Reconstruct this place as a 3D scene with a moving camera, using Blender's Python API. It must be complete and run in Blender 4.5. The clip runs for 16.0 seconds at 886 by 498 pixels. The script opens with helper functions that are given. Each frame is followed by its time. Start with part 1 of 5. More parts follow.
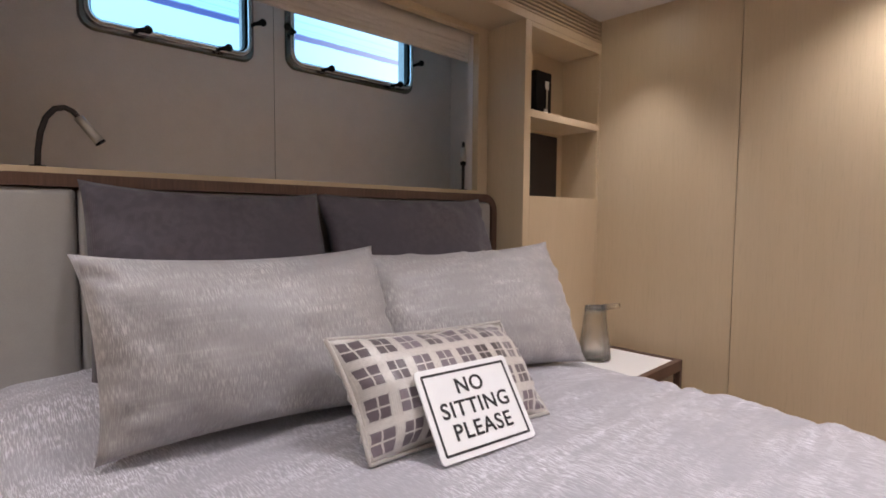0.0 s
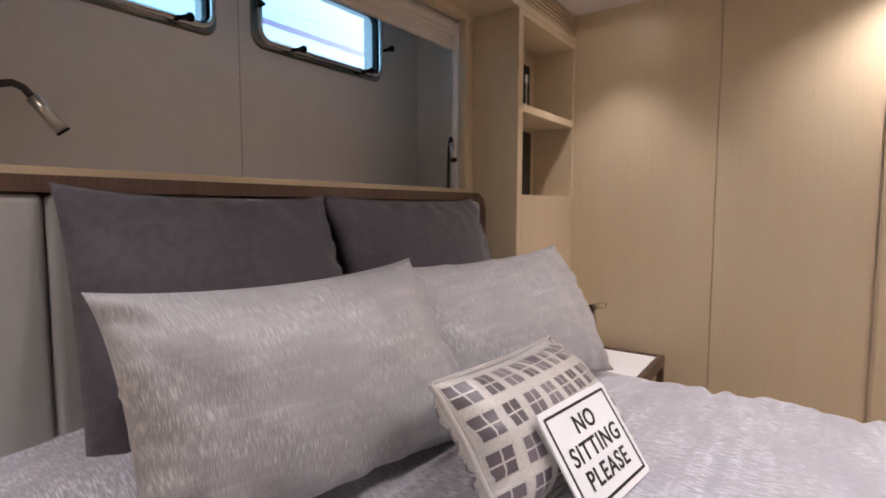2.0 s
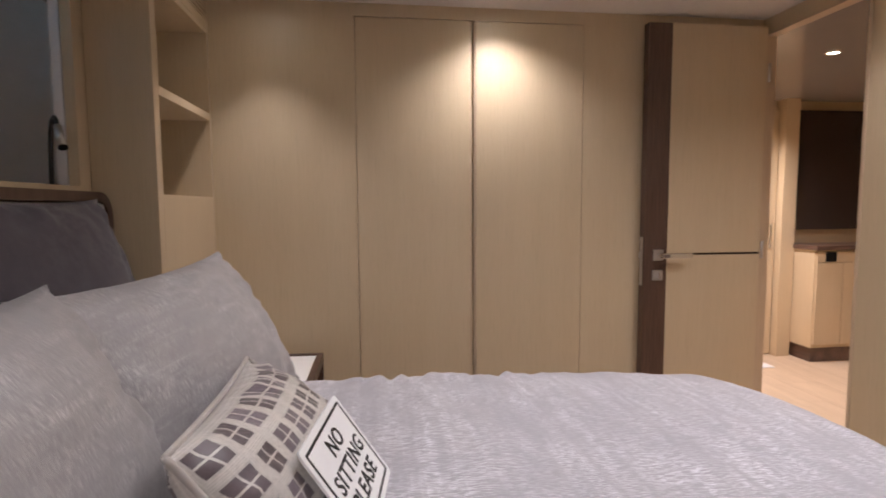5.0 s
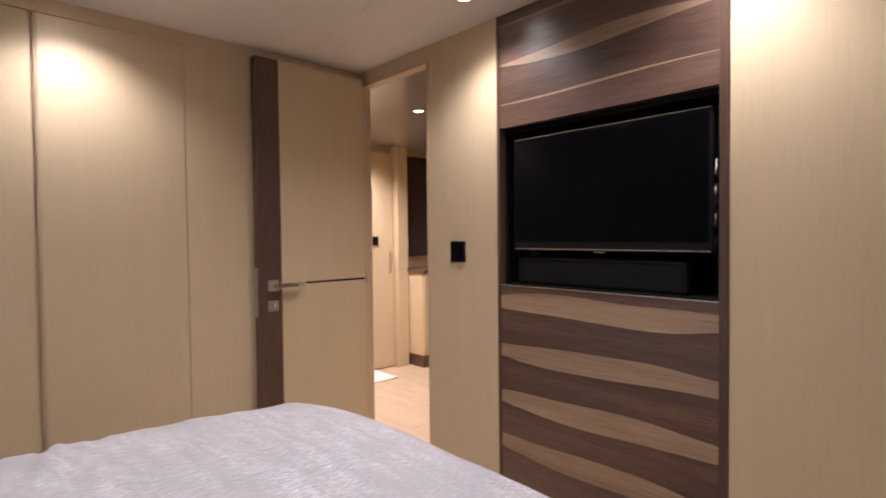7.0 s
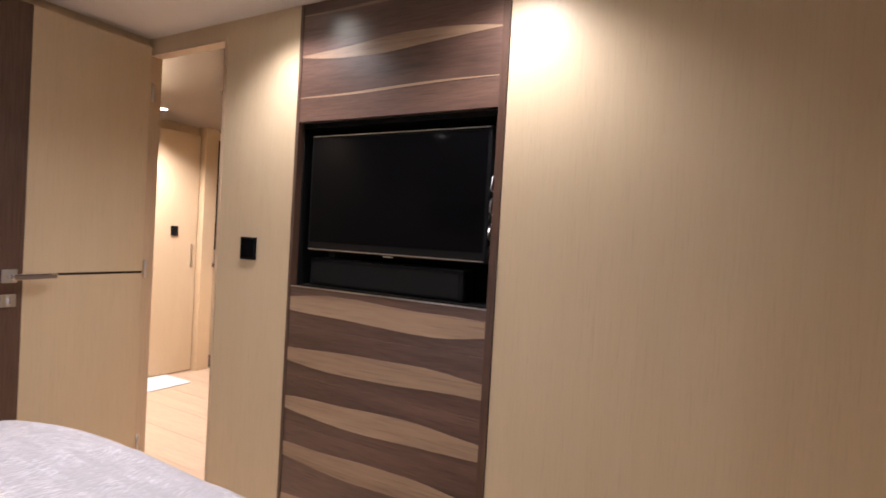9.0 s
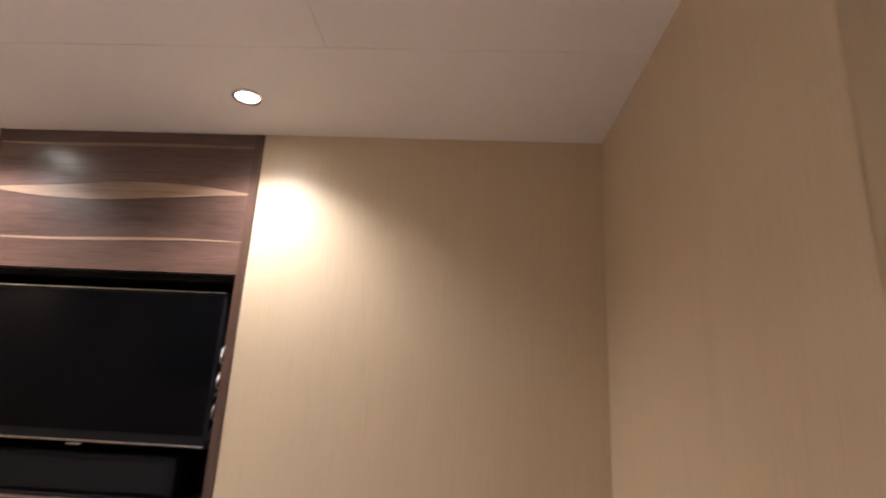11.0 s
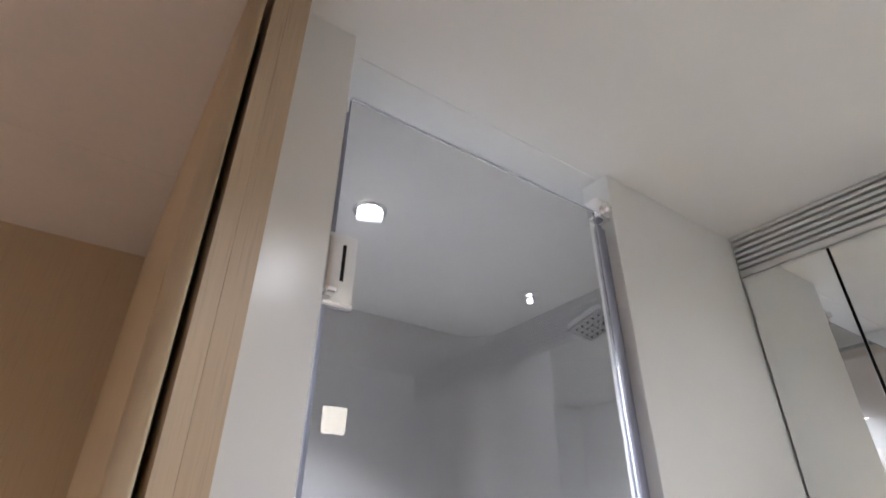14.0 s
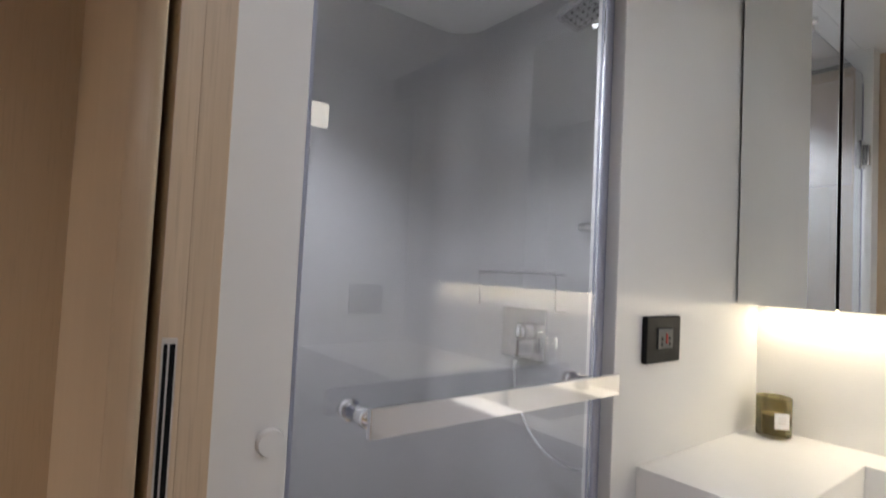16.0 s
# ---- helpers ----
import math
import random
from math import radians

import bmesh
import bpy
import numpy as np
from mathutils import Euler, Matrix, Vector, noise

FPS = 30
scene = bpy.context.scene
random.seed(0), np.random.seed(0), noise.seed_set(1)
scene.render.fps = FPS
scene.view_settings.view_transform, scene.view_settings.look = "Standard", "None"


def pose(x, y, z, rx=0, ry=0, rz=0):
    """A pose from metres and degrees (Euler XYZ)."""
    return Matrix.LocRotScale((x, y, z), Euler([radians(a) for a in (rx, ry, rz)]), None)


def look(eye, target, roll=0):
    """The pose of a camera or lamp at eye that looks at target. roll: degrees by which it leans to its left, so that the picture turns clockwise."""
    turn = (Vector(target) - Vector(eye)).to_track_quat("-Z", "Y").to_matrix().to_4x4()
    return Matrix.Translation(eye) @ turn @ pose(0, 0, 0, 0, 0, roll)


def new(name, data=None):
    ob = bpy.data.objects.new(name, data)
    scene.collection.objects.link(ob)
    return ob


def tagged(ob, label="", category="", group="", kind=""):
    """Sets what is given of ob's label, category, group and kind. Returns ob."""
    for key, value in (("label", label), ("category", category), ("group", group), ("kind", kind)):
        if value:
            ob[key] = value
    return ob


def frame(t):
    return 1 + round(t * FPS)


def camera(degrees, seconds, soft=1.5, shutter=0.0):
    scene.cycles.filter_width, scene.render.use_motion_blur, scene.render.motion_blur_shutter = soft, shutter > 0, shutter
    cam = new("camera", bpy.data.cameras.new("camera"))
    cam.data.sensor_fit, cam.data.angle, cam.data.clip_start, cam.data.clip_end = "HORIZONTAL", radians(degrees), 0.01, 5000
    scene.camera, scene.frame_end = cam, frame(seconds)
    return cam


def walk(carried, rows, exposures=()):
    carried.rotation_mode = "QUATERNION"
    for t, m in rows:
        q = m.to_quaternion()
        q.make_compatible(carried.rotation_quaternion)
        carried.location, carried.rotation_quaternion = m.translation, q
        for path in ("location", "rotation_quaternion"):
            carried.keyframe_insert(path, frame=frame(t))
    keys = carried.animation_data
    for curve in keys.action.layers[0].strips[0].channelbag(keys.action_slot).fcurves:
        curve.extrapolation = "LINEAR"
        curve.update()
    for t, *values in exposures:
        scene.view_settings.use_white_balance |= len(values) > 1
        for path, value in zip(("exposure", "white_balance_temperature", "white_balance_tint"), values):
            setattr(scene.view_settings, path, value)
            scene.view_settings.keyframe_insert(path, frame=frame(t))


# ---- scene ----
cam = camera(80.6, 16.0, 1.7, 0.3)
PATH = [
    (0, (0.603, 1.189, 1.221), (1.986, 2.627, 1.092), 0.4),
    (0.5, (0.571, 1.285, 1.22), (2, 2.68, 1.113), 0.8),
    (1, (0.557, 1.378, 1.217), (2.018, 2.734, 1.055), 0.6),
    (1.5, (0.532, 1.463, 1.231), (2.028, 2.774, 1.026), 0.3),
    (2, (0.49, 1.565, 1.255), (2.13, 2.698, 1.093), 0.1),
    (2.5, (0.462, 1.637, 1.264), (2.236, 2.55, 1.126), -0.2),
    (3, (0.482, 1.708, 1.257), (2.298, 2.529, 1.098), 0),
    (3.5, (0.528, 1.777, 1.261), (2.462, 2.25, 1.074), -1.7),
    (3.7, (0.528, 1.796, 1.274), (2.486, 2.152, 1.075), -2.2),
    (5.8, (0.542, 1.726, 1.25), (2.42, 1.047, 1.143), -0.1),
    (6, (0.562, 1.689, 1.258), (2.39, 0.883, 1.155), -0.6),
    (6.5, (0.488, 1.648, 1.268), (2.139, 0.543, 1.175), -1),
    (7, (0.49, 1.56, 1.253), (1.955, 0.2, 1.2), -0.6),
    (7.5, (0.474, 1.481, 1.225), (1.781, -0.033, 1.213), 0.2),
    (8, (0.442, 1.43, 1.221), (1.664, -0.154, 1.208), 1),
    (10.3, (0.33, 1.441, 1.335), (0.911, -0.471, 1.41), 3.9),
    (10.5, (0.318, 1.437, 1.342), (0.846, -0.477, 1.571), 3.9),
    (11, (0.374, 1.425, 1.386), (0.479, -0.507, 1.895), 2.9),
    (11.5, (0.388, 1.485, 1.381), (0.112, -0.361, 2.098), 0.7),
    (12, (0.405, 1.589, 1.356), (-0.153, -0.118, 2.237), -0.4),
    (12.5, (0.287, 1.585, 1.427), (-0.445, -0.013, 2.381), -2.4),
    (13, (0.14, 1.539, 1.443), (-0.731, 0.068, 2.481), -2.1),
    (13.5, (0.056, 1.52, 1.444), (-0.89, 0.115, 2.507), -0.7),
    (14, (0.034, 1.496, 1.419), (-0.944, 0.059, 2.408), 0.5),
    (14.5, (0.049, 1.487, 1.369), (-1.003, -0.02, 2.158), 0.9),
    (15, (0.069, 1.505, 1.316), (-1.052, -0.047, 1.892), 1.7),
    (15.5, (0.073, 1.498, 1.257), (-1.081, -0.084, 1.663), 1.7),
    (16, (0.058, 1.49, 1.233), (-1.172, -0.085, 1.316), 2.8),
]
walk(cam, [(t, look(eye, target, roll)) for t, eye, target, roll in PATH],
     exposures=[(0, 0.15), (2.0, 0.25), (3.7, 0.1), (6.0, -0.20), (7.0, 0.0), (8.2, 0.2), (10.4, 0.4), (12.0, 0.48), (13.5, 0.30), (14.5, 0.06), (15.5, -0.17), (16, -0.35)])

# ---- world, daylight and lamps ----
W, D, H = 2.795, 2.63, 2.10      # room width, depth to the head panel, ceiling height
world = bpy.data.worlds.new("sky")
scene.world = world
world.use_nodes = True
_wn = world.node_tree.nodes
_sky = _wn.new("ShaderNodeTexSky")
_sky.sky_type, _sky.sun_disc = "NISHITA", False
_sky.sun_elevation, _sky.sun_rotation = radians(35), radians(200)
_wn["Background"].inputs["Strength"].default_value = 0.12
world.node_tree.links.new(_sky.outputs[0], _wn["Background"].inputs["Color"])

_sun = new("sun", bpy.data.lights.new("sun", "SUN"))
_sun.data.energy, _sun.data.angle, _sun.data.color = 2.0, radians(2), (1, 0.95, 0.88)
_sun.matrix_basis = look((0, 0, 10), (1.5, 8.0, 0))


def downlight(x, y, watts, cone=110, tint=(1, 0.87, 0.70), soft=0.03):
    ob = new("downlight_lamp", bpy.data.lights.new("downlight_lamp", "SPOT"))
    ob.data.energy, ob.data.spot_size, ob.data.spot_blend = watts, radians(cone), 0.9
    ob.data.color, ob.data.shadow_soft_size = tint, soft
    ob.matrix_basis = pose(x, y, H - 0.022)
    return ob


WARM, COOL = (1, 0.935, 0.985), (0.86, 0.895, 1.0)
# Last three are added, unseen: one mirrors (2.523, 2.20), two brighten the bed.
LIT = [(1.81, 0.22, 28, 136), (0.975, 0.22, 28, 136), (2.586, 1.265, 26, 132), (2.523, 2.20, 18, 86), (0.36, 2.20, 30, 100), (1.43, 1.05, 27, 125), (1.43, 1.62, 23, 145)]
SPOTS = [(x, y) for x, y, _, _ in LIT]
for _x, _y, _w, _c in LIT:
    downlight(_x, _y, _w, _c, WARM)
# Third lamp is added, its place guessed, to brighten the wall beside the shower.
BATH_LIT = [(-0.396, 0.556, 63, 0.03, 116), (-1.02, 1.47, 3, 0.008, 140), (-0.30, 1.75, 15, 0.02, 140)]
BATH_SPOTS = [(x, y) for x, y, _, _, _ in BATH_LIT]
for _x, _y, _w, _s, _c in BATH_LIT:
    downlight(_x, _y, _w, _c, COOL, _s).data.spot_blend = 0.6
HALL_SPOTS = [(3.22, -0.76), (4.1, -0.9)]
for _x, _y in HALL_SPOTS:
    downlight(_x, _y, 115, 140, (1, 0.87, 0.87))
_led = new("led_strip_lamp", bpy.data.lights.new("led_strip_lamp", "AREA"))
_led.data.shape, _led.data.size, _led.data.size_y = "RECTANGLE", 0.02, 1.16
_led.data.energy, _led.data.color = 2.1, (1, 0.88, 0.68)
_led.matrix_basis = pose(-1.295, 1.57, 1.182)

# ---- materials ----


def material(name):
    m = bpy.data.materials.new(name)
    m.use_nodes = True
    return m, m.node_tree.nodes, m.node_tree.links, m.node_tree.nodes["Principled BSDF"]


def plain(name, colour, rough=0.5, metal=0.0, vary=0.06, scale=40.0, bump=0.05, coat=0.0):
    """A plain finish with slight two-scale variation and fine relief."""
    m, n, k, b = material(name)
    tc = n.new("ShaderNodeTexCoord")
    big, fine = n.new("ShaderNodeTexNoise"), n.new("ShaderNodeTexNoise")
    big.inputs["Scale"].default_value, fine.inputs["Scale"].default_value = scale / 12, scale
    fine.inputs["Detail"].default_value = 5
    for t in (big, fine):
        k.new(tc.outputs["Object"], t.inputs["Vector"])
    add = n.new("ShaderNodeMath")
    add.operation = "ADD"
    k.new(big.outputs["Fac"], add.inputs[0]), k.new(fine.outputs["Fac"], add.inputs[1])
    ramp = n.new("ShaderNodeMapRange")
    ramp.inputs["From Min"].default_value, ramp.inputs["From Max"].default_value = 0.6, 1.4
    ramp.inputs["To Min"].default_value, ramp.inputs["To Max"].default_value = 1 - vary, 1 + vary
    k.new(add.outputs[0], ramp.inputs["Value"])
    mul = n.new("ShaderNodeVectorMath")
    mul.operation = "SCALE"
    mul.inputs[0].default_value = colour
    k.new(ramp.outputs[0], mul.inputs["Scale"]), k.new(mul.outputs[0], b.inputs["Base Color"])
    b.inputs["Roughness"].default_value, b.inputs["Metallic"].default_value = rough, metal
    b.inputs["Coat Weight"].default_value = coat
    if bump:
        bp = n.new("ShaderNodeBump")
        bp.inputs["Strength"].default_value, bp.inputs["Distance"].default_value = bump, 0.002
        k.new(fine.outputs["Fac"], bp.inputs["Height"]), k.new(bp.outputs[0], b.inputs["Normal"])
    return m


def wood(name, dark, light, along="z", rough=0.45, fine=220.0, stretch=45.0, figure=0.35, pores=0.25):
    """Veneer: straight fine grain along one axis, slow colour drift across, small pores."""
    m, n, k, b = material(name)
    tc = n.new("ShaderNodeTexCoord")
    oi = n.new("ShaderNodeObjectInfo")
    shift = n.new("ShaderNodeVectorMath")
    shift.operation = "ADD"
    rnd = n.new("ShaderNodeMath")
    rnd.operation = "MULTIPLY"
    rnd.inputs[1].default_value = 3.0
    k.new(oi.outputs["Random"], rnd.inputs[0])
    k.new(tc.outputs["Object"], shift.inputs[0]), k.new(rnd.outputs[0], shift.inputs[1])

    def grain(scale, squash, detail, rough_=0.6, dist=0.0):
        mp, t = n.new("ShaderNodeMapping"), n.new("ShaderNodeTexNoise")
        s = {a: scale for a in "xyz"}
        s[along] = scale / squash
        mp.inputs["Scale"].default_value = (s["x"], s["y"], s["z"])
        k.new(shift.outputs[0], mp.inputs["Vector"]), k.new(mp.outputs[0], t.inputs["Vector"])
        t.inputs["Scale"].default_value, t.inputs["Detail"].default_value, t.inputs["Roughness"].default_value = 1.0, detail, rough_
        t.inputs["Distortion"].default_value = dist
        return t
    a, c, d = grain(fine, stretch, 4), grain(fine / 12, 14, 3, 0.5, 0.4), grain(fine * 2.2, 30, 2)
    mix = n.new("ShaderNodeMix")
    mix.data_type = "FLOAT"
    mix.inputs["Factor"].default_value = figure
    k.new(a.outputs["Fac"], mix.inputs["A"]), k.new(c.outputs["Fac"], mix.inputs["B"])
    ramp = n.new("ShaderNodeValToRGB")
    ramp.color_ramp.elements[0].position, ramp.color_ramp.elements[1].position = 0.30, 0.70
    ramp.color_ramp.elements[0].color, ramp.color_ramp.elements[1].color = (*dark, 1), (*light, 1)
    k.new(mix.outputs["Result"], ramp.inputs["Fac"])
    pore = n.new("ShaderNodeMapRange")
    pore.inputs["From Min"].default_value, pore.inputs["From Max"].default_value = 0.30, 0.45
    pore.inputs["To Min"].default_value, pore.inputs["To Max"].default_value = 1 - pores, 1.0
    k.new(d.outputs["Fac"], pore.inputs["Value"])
    mul = n.new("ShaderNodeVectorMath")
    mul.operation = "SCALE"
    k.new(ramp.outputs["Color"], mul.inputs[0]), k.new(pore.outputs[0], mul.inputs["Scale"])
    k.new(mul.outputs[0], b.inputs["Base Color"])
    b.inputs["Roughness"].default_value = rough
    bp = n.new("ShaderNodeBump")
    bp.inputs["Strength"].default_value, bp.inputs["Distance"].default_value = 0.12, 0.001
    k.new(a.outputs["Fac"], bp.inputs["Height"]), k.new(bp.outputs[0], b.inputs["Normal"])
    return m


def fabric(name, dark, light, rough=0.7, sheen=0.3, across=(700.0, 60.0, 700.0), patch=6.0, contrast=1.0, uv=False, bump=0.25, metal=0.0, thread=0.006, dense=(0.36, 0.62)):
    """Woven cloth: slubs along one axis, drifting dense and sparse patches, thread relief."""
    m, n, k, b = material(name)
    tc = n.new("ShaderNodeTexCoord")
    src = tc.outputs["UV" if uv else "Object"]
    mp = n.new("ShaderNodeMapping")
    mp.inputs["Scale"].default_value = across
    k.new(src, mp.inputs["Vector"])
    slub, cloud, weave = n.new("ShaderNodeTexNoise"), n.new("ShaderNodeTexNoise"), n.new("ShaderNodeTexNoise")
    slub.inputs["Scale"].default_value, slub.inputs["Detail"].default_value = 1.0, 4
    k.new(mp.outputs[0], slub.inputs["Vector"])
    cloud.inputs["Scale"].default_value, cloud.inputs["Detail"].default_value = patch, 4
    k.new(src, cloud.inputs["Vector"])
    weave.inputs["Scale"].default_value = 900
    k.new(src, weave.inputs["Vector"])
    # raised threads: fine ridges, broken up into dashes by the stretched noise
    axis, ridge, wob = n.new("ShaderNodeSeparateXYZ"), n.new("ShaderNodeMath"), n.new("ShaderNodeMath")
    k.new(src, axis.inputs[0])
    wob.operation, wob.inputs[1].default_value = "MULTIPLY", 3.0
    k.new(slub.outputs["Fac"], wob.inputs[0])
    ridge.operation, ridge.inputs[1].default_value = "MULTIPLY_ADD", 2 * math.pi / thread
    k.new(axis.outputs["X"], ridge.inputs[0]), k.new(wob.outputs[0], ridge.inputs[2])
    sine = n.new("ShaderNodeMath")
    sine.operation = "SINE"
    k.new(ridge.outputs[0], sine.inputs[0])
    up = n.new("ShaderNodeMapRange")
    up.inputs["From Min"].default_value, up.inputs["From Max"].default_value = -0.5, 0.6
    k.new(sine.outputs[0], up.inputs["Value"])
    gate = n.new("ShaderNodeMapRange")
    gate.inputs["From Min"].default_value, gate.inputs["From Max"].default_value = 0.42, 0.55
    k.new(slub.outputs["Fac"], gate.inputs["Value"])
    thr = n.new("ShaderNodeMath")
    thr.operation = "MULTIPLY"
    k.new(up.outputs[0], thr.inputs[0]), k.new(gate.outputs[0], thr.inputs[1])
    area = n.new("ShaderNodeMapRange")
    area.inputs["From Min"].default_value, area.inputs["From Max"].default_value = dense
    k.new(cloud.outputs["Fac"], area.inputs["Value"])
    mul = n.new("ShaderNodeMath")
    mul.operation = "MULTIPLY"
    k.new(thr.outputs[0], mul.inputs[0]), k.new(area.outputs[0], mul.inputs[1])
    con = n.new("ShaderNodeMath")
    con.operation = "MULTIPLY"
    con.inputs[1].default_value = contrast
    k.new(mul.outputs[0], con.inputs[0])
    mix = n.new("ShaderNodeMix")
    mix.data_type = "RGBA"
    mix.inputs["A"].default_value, mix.inputs["B"].default_value = (*dark, 1), (*light, 1)
    k.new(con.outputs[0], mix.inputs["Factor"]), k.new(mix.outputs["Result"], b.inputs["Base Color"])
    rg = n.new("ShaderNodeMapRange")
    rg.inputs["To Min"].default_value, rg.inputs["To Max"].default_value = rough, rough - 0.2
    k.new(con.outputs[0], rg.inputs["Value"]), k.new(rg.outputs[0], b.inputs["Roughness"])
    b.inputs["Sheen Weight"].default_value, b.inputs["Metallic"].default_value = sheen, metal
    add = n.new("ShaderNodeMath")
    add.operation = "ADD"
    k.new(mul.outputs[0], add.inputs[0]), k.new(weave.outputs["Fac"], add.inputs[1])
    bp = n.new("ShaderNodeBump")
    bp.inputs["Strength"].default_value, bp.inputs["Distance"].default_value = bump, 0.0015
    k.new(add.outputs[0], bp.inputs["Height"]), k.new(bp.outputs[0], b.inputs["Normal"])
    return m


def strie(name, base, bright, rough, dash, band, patch, amount, uv=False):
    """Jacquard cloth: short bright dashes along one way, gathered into bands across it, fading in and out in patches."""
    m, n, k, b = material(name)
    tc = n.new("ShaderNodeTexCoord")
    src = tc.outputs["UV" if uv else "Object"]

    def cloud(scale, detail, low, high, to_low=0.0, to_high=1.0, dist=0.0):
        mp, t, r = n.new("ShaderNodeMapping"), n.new("ShaderNodeTexNoise"), n.new("ShaderNodeMapRange")
        mp.inputs["Scale"].default_value = scale
        t.inputs["Scale"].default_value, t.inputs["Detail"].default_value, t.inputs["Distortion"].default_value = 1.0, detail, dist
        k.new(src, mp.inputs["Vector"]), k.new(mp.outputs[0], t.inputs["Vector"]), k.new(t.outputs["Fac"], r.inputs["Value"])
        r.inputs["From Min"].default_value, r.inputs["From Max"].default_value = low, high
        r.inputs["To Min"].default_value, r.inputs["To Max"].default_value = to_low, to_high
        return r.outputs[0]

    def times(a, c):
        q = n.new("ShaderNodeMath")
        q.operation = "MULTIPLY"
        k.new(a, q.inputs[0])
        if isinstance(c, float):
            q.inputs[1].default_value = c
        else:
            k.new(c, q.inputs[1])
        return q.outputs[0]
    dashes = cloud(dash, 2, 0.46, 0.62)
    bands = cloud(band, 2, 0.36, 0.60, 0.35, 1.0)
    patches = cloud((patch, patch * 1.6, patch), 3, 0.36, 0.62, 0.30, 1.0)
    seams = cloud((band[0] * 0.4, band[1] * 2.2, band[2] * 2.2), 2, 0.60, 0.72, 0.0, 0.16)
    fine = cloud(tuple(v * 2.3 for v in dash), 3, 0.3, 0.7, 0.93, 1.05)
    fac = times(times(times(dashes, bands), patches), amount)
    both = n.new("ShaderNodeMath")
    both.operation, both.use_clamp = "ADD", True
    k.new(fac, both.inputs[0]), k.new(times(seams, patches), both.inputs[1])
    mix = n.new("ShaderNodeMix")
    mix.data_type = "RGBA"
    mix.inputs["A"].default_value, mix.inputs["B"].default_value = (*base, 1), (*bright, 1)
    k.new(both.outputs[0], mix.inputs["Factor"])
    shade = n.new("ShaderNodeVectorMath")
    shade.operation = "SCALE"
    k.new(mix.outputs["Result"], shade.inputs[0]), k.new(fine, shade.inputs["Scale"]), k.new(shade.outputs[0], b.inputs["Base Color"])
    rg = n.new("ShaderNodeMapRange")
    rg.inputs["To Min"].default_value, rg.inputs["To Max"].default_value = rough, rough - 0.12
    k.new(both.outputs[0], rg.inputs["Value"]), k.new(rg.outputs[0], b.inputs["Roughness"])
    b.inputs["Sheen Weight"].default_value = 0.2
    bp = n.new("ShaderNodeBump")
    bp.inputs["Strength"].default_value, bp.inputs["Distance"].default_value = 0.35, 0.0012
    k.new(both.outputs[0], bp.inputs["Height"]), k.new(bp.outputs[0], b.inputs["Normal"])
    return m


def glass(name, tint=(1, 1, 1), rough=0.0, ior=1.45):
    m, n, k, b = material(name)
    b.inputs["Base Color"].default_value = (*tint, 1)
    b.inputs["Transmission Weight"].default_value = 1.0
    b.inputs["Roughness"].default_value, b.inputs["IOR"].default_value = rough, ior
    return m


def glow(name, colour, strength):
    m, n, k, b = material(name)
    b.inputs["Base Color"].default_value = (*colour, 1)
    b.inputs["Emission Color"].default_value, b.inputs["Emission Strength"].default_value = (*colour, 1), strength
    return m


OAK = wood("oak_veneer", (0.560, 0.437, 0.284), (0.597, 0.476, 0.320), "z", 0.42, 150, 50, 0.55, 0.08)
OAK_X = wood("oak_veneer_across", (0.560, 0.437, 0.284), (0.597, 0.476, 0.320), "x", 0.42, 150, 50, 0.55, 0.08)
OAK_SOLID = wood("oak_solid", (0.51, 0.385, 0.26), (0.60, 0.465, 0.325), "z", 0.45, 160, 25, 0.5, 0.12)
OAK_FLOOR = wood("oak_floor", (0.52, 0.385, 0.265), (0.68, 0.53, 0.39), "x", 0.4, 110, 20, 0.5, 0.2)
WALNUT = wood("walnut_veneer", (0.030, 0.016, 0.012), (0.165, 0.092, 0.068), "x", 0.34, 120, 9, 0.7, 0.4)
WALNUT_V = wood("walnut_upright", (0.055, 0.028, 0.018), (0.13, 0.072, 0.050), "z", 0.4, 160, 25, 0.4, 0.3)
SAP = wood("walnut_sapwood", (0.17, 0.10, 0.062), (0.44, 0.305, 0.20), "x", 0.44, 90, 14, 0.75, 0.25)
CEILING = plain("ceiling_cloth", (0.70, 0.66, 0.62), 0.75, 0, 0.03, 60, 0.05)
LINER = plain("hull_liner", (0.80, 0.755, 0.75), 0.8, 0, 0.04, 220, 0.12)
WHITE = plain("white_lacquer", (0.78, 0.78, 0.77), 0.25, 0, 0.015, 8, 0.0)
STONE = plain("white_solid_surface", (0.86, 0.85, 0.83), 0.3, 0, 0.02, 20, 0.0)
SHOWER_W = plain("shower_panel", (0.435, 0.43, 0.435), 0.22, 0, 0.02, 6, 0.0)
LEATHER = plain("grey_leather", (0.33, 0.32, 0.30), 0.5, 0, 0.05, 350, 0.15)
BLACK = plain("black_plastic", (0.006, 0.006, 0.007), 0.45, 0, 0.1, 60, 0.02)
GLOSS = plain("black_screen", (0.003, 0.003, 0.0035), 0.06, 0, 0.05, 10, 0.0)
DARK_RECESS = plain("black_recess", (0.006, 0.006, 0.006), 0.7, 0, 0.1, 30, 0.0)
FLANGE = plain("grey_flange", (0.30, 0.29, 0.28), 0.25, 1.0, 0.05, 80, 0.0)
CHROME = plain("chrome", (0.82, 0.82, 0.84), 0.06, 1.0, 0.02, 20, 0.0)
STEEL = plain("brushed_steel", (0.62, 0.60, 0.58), 0.28, 1.0, 0.05, 200, 0.05)
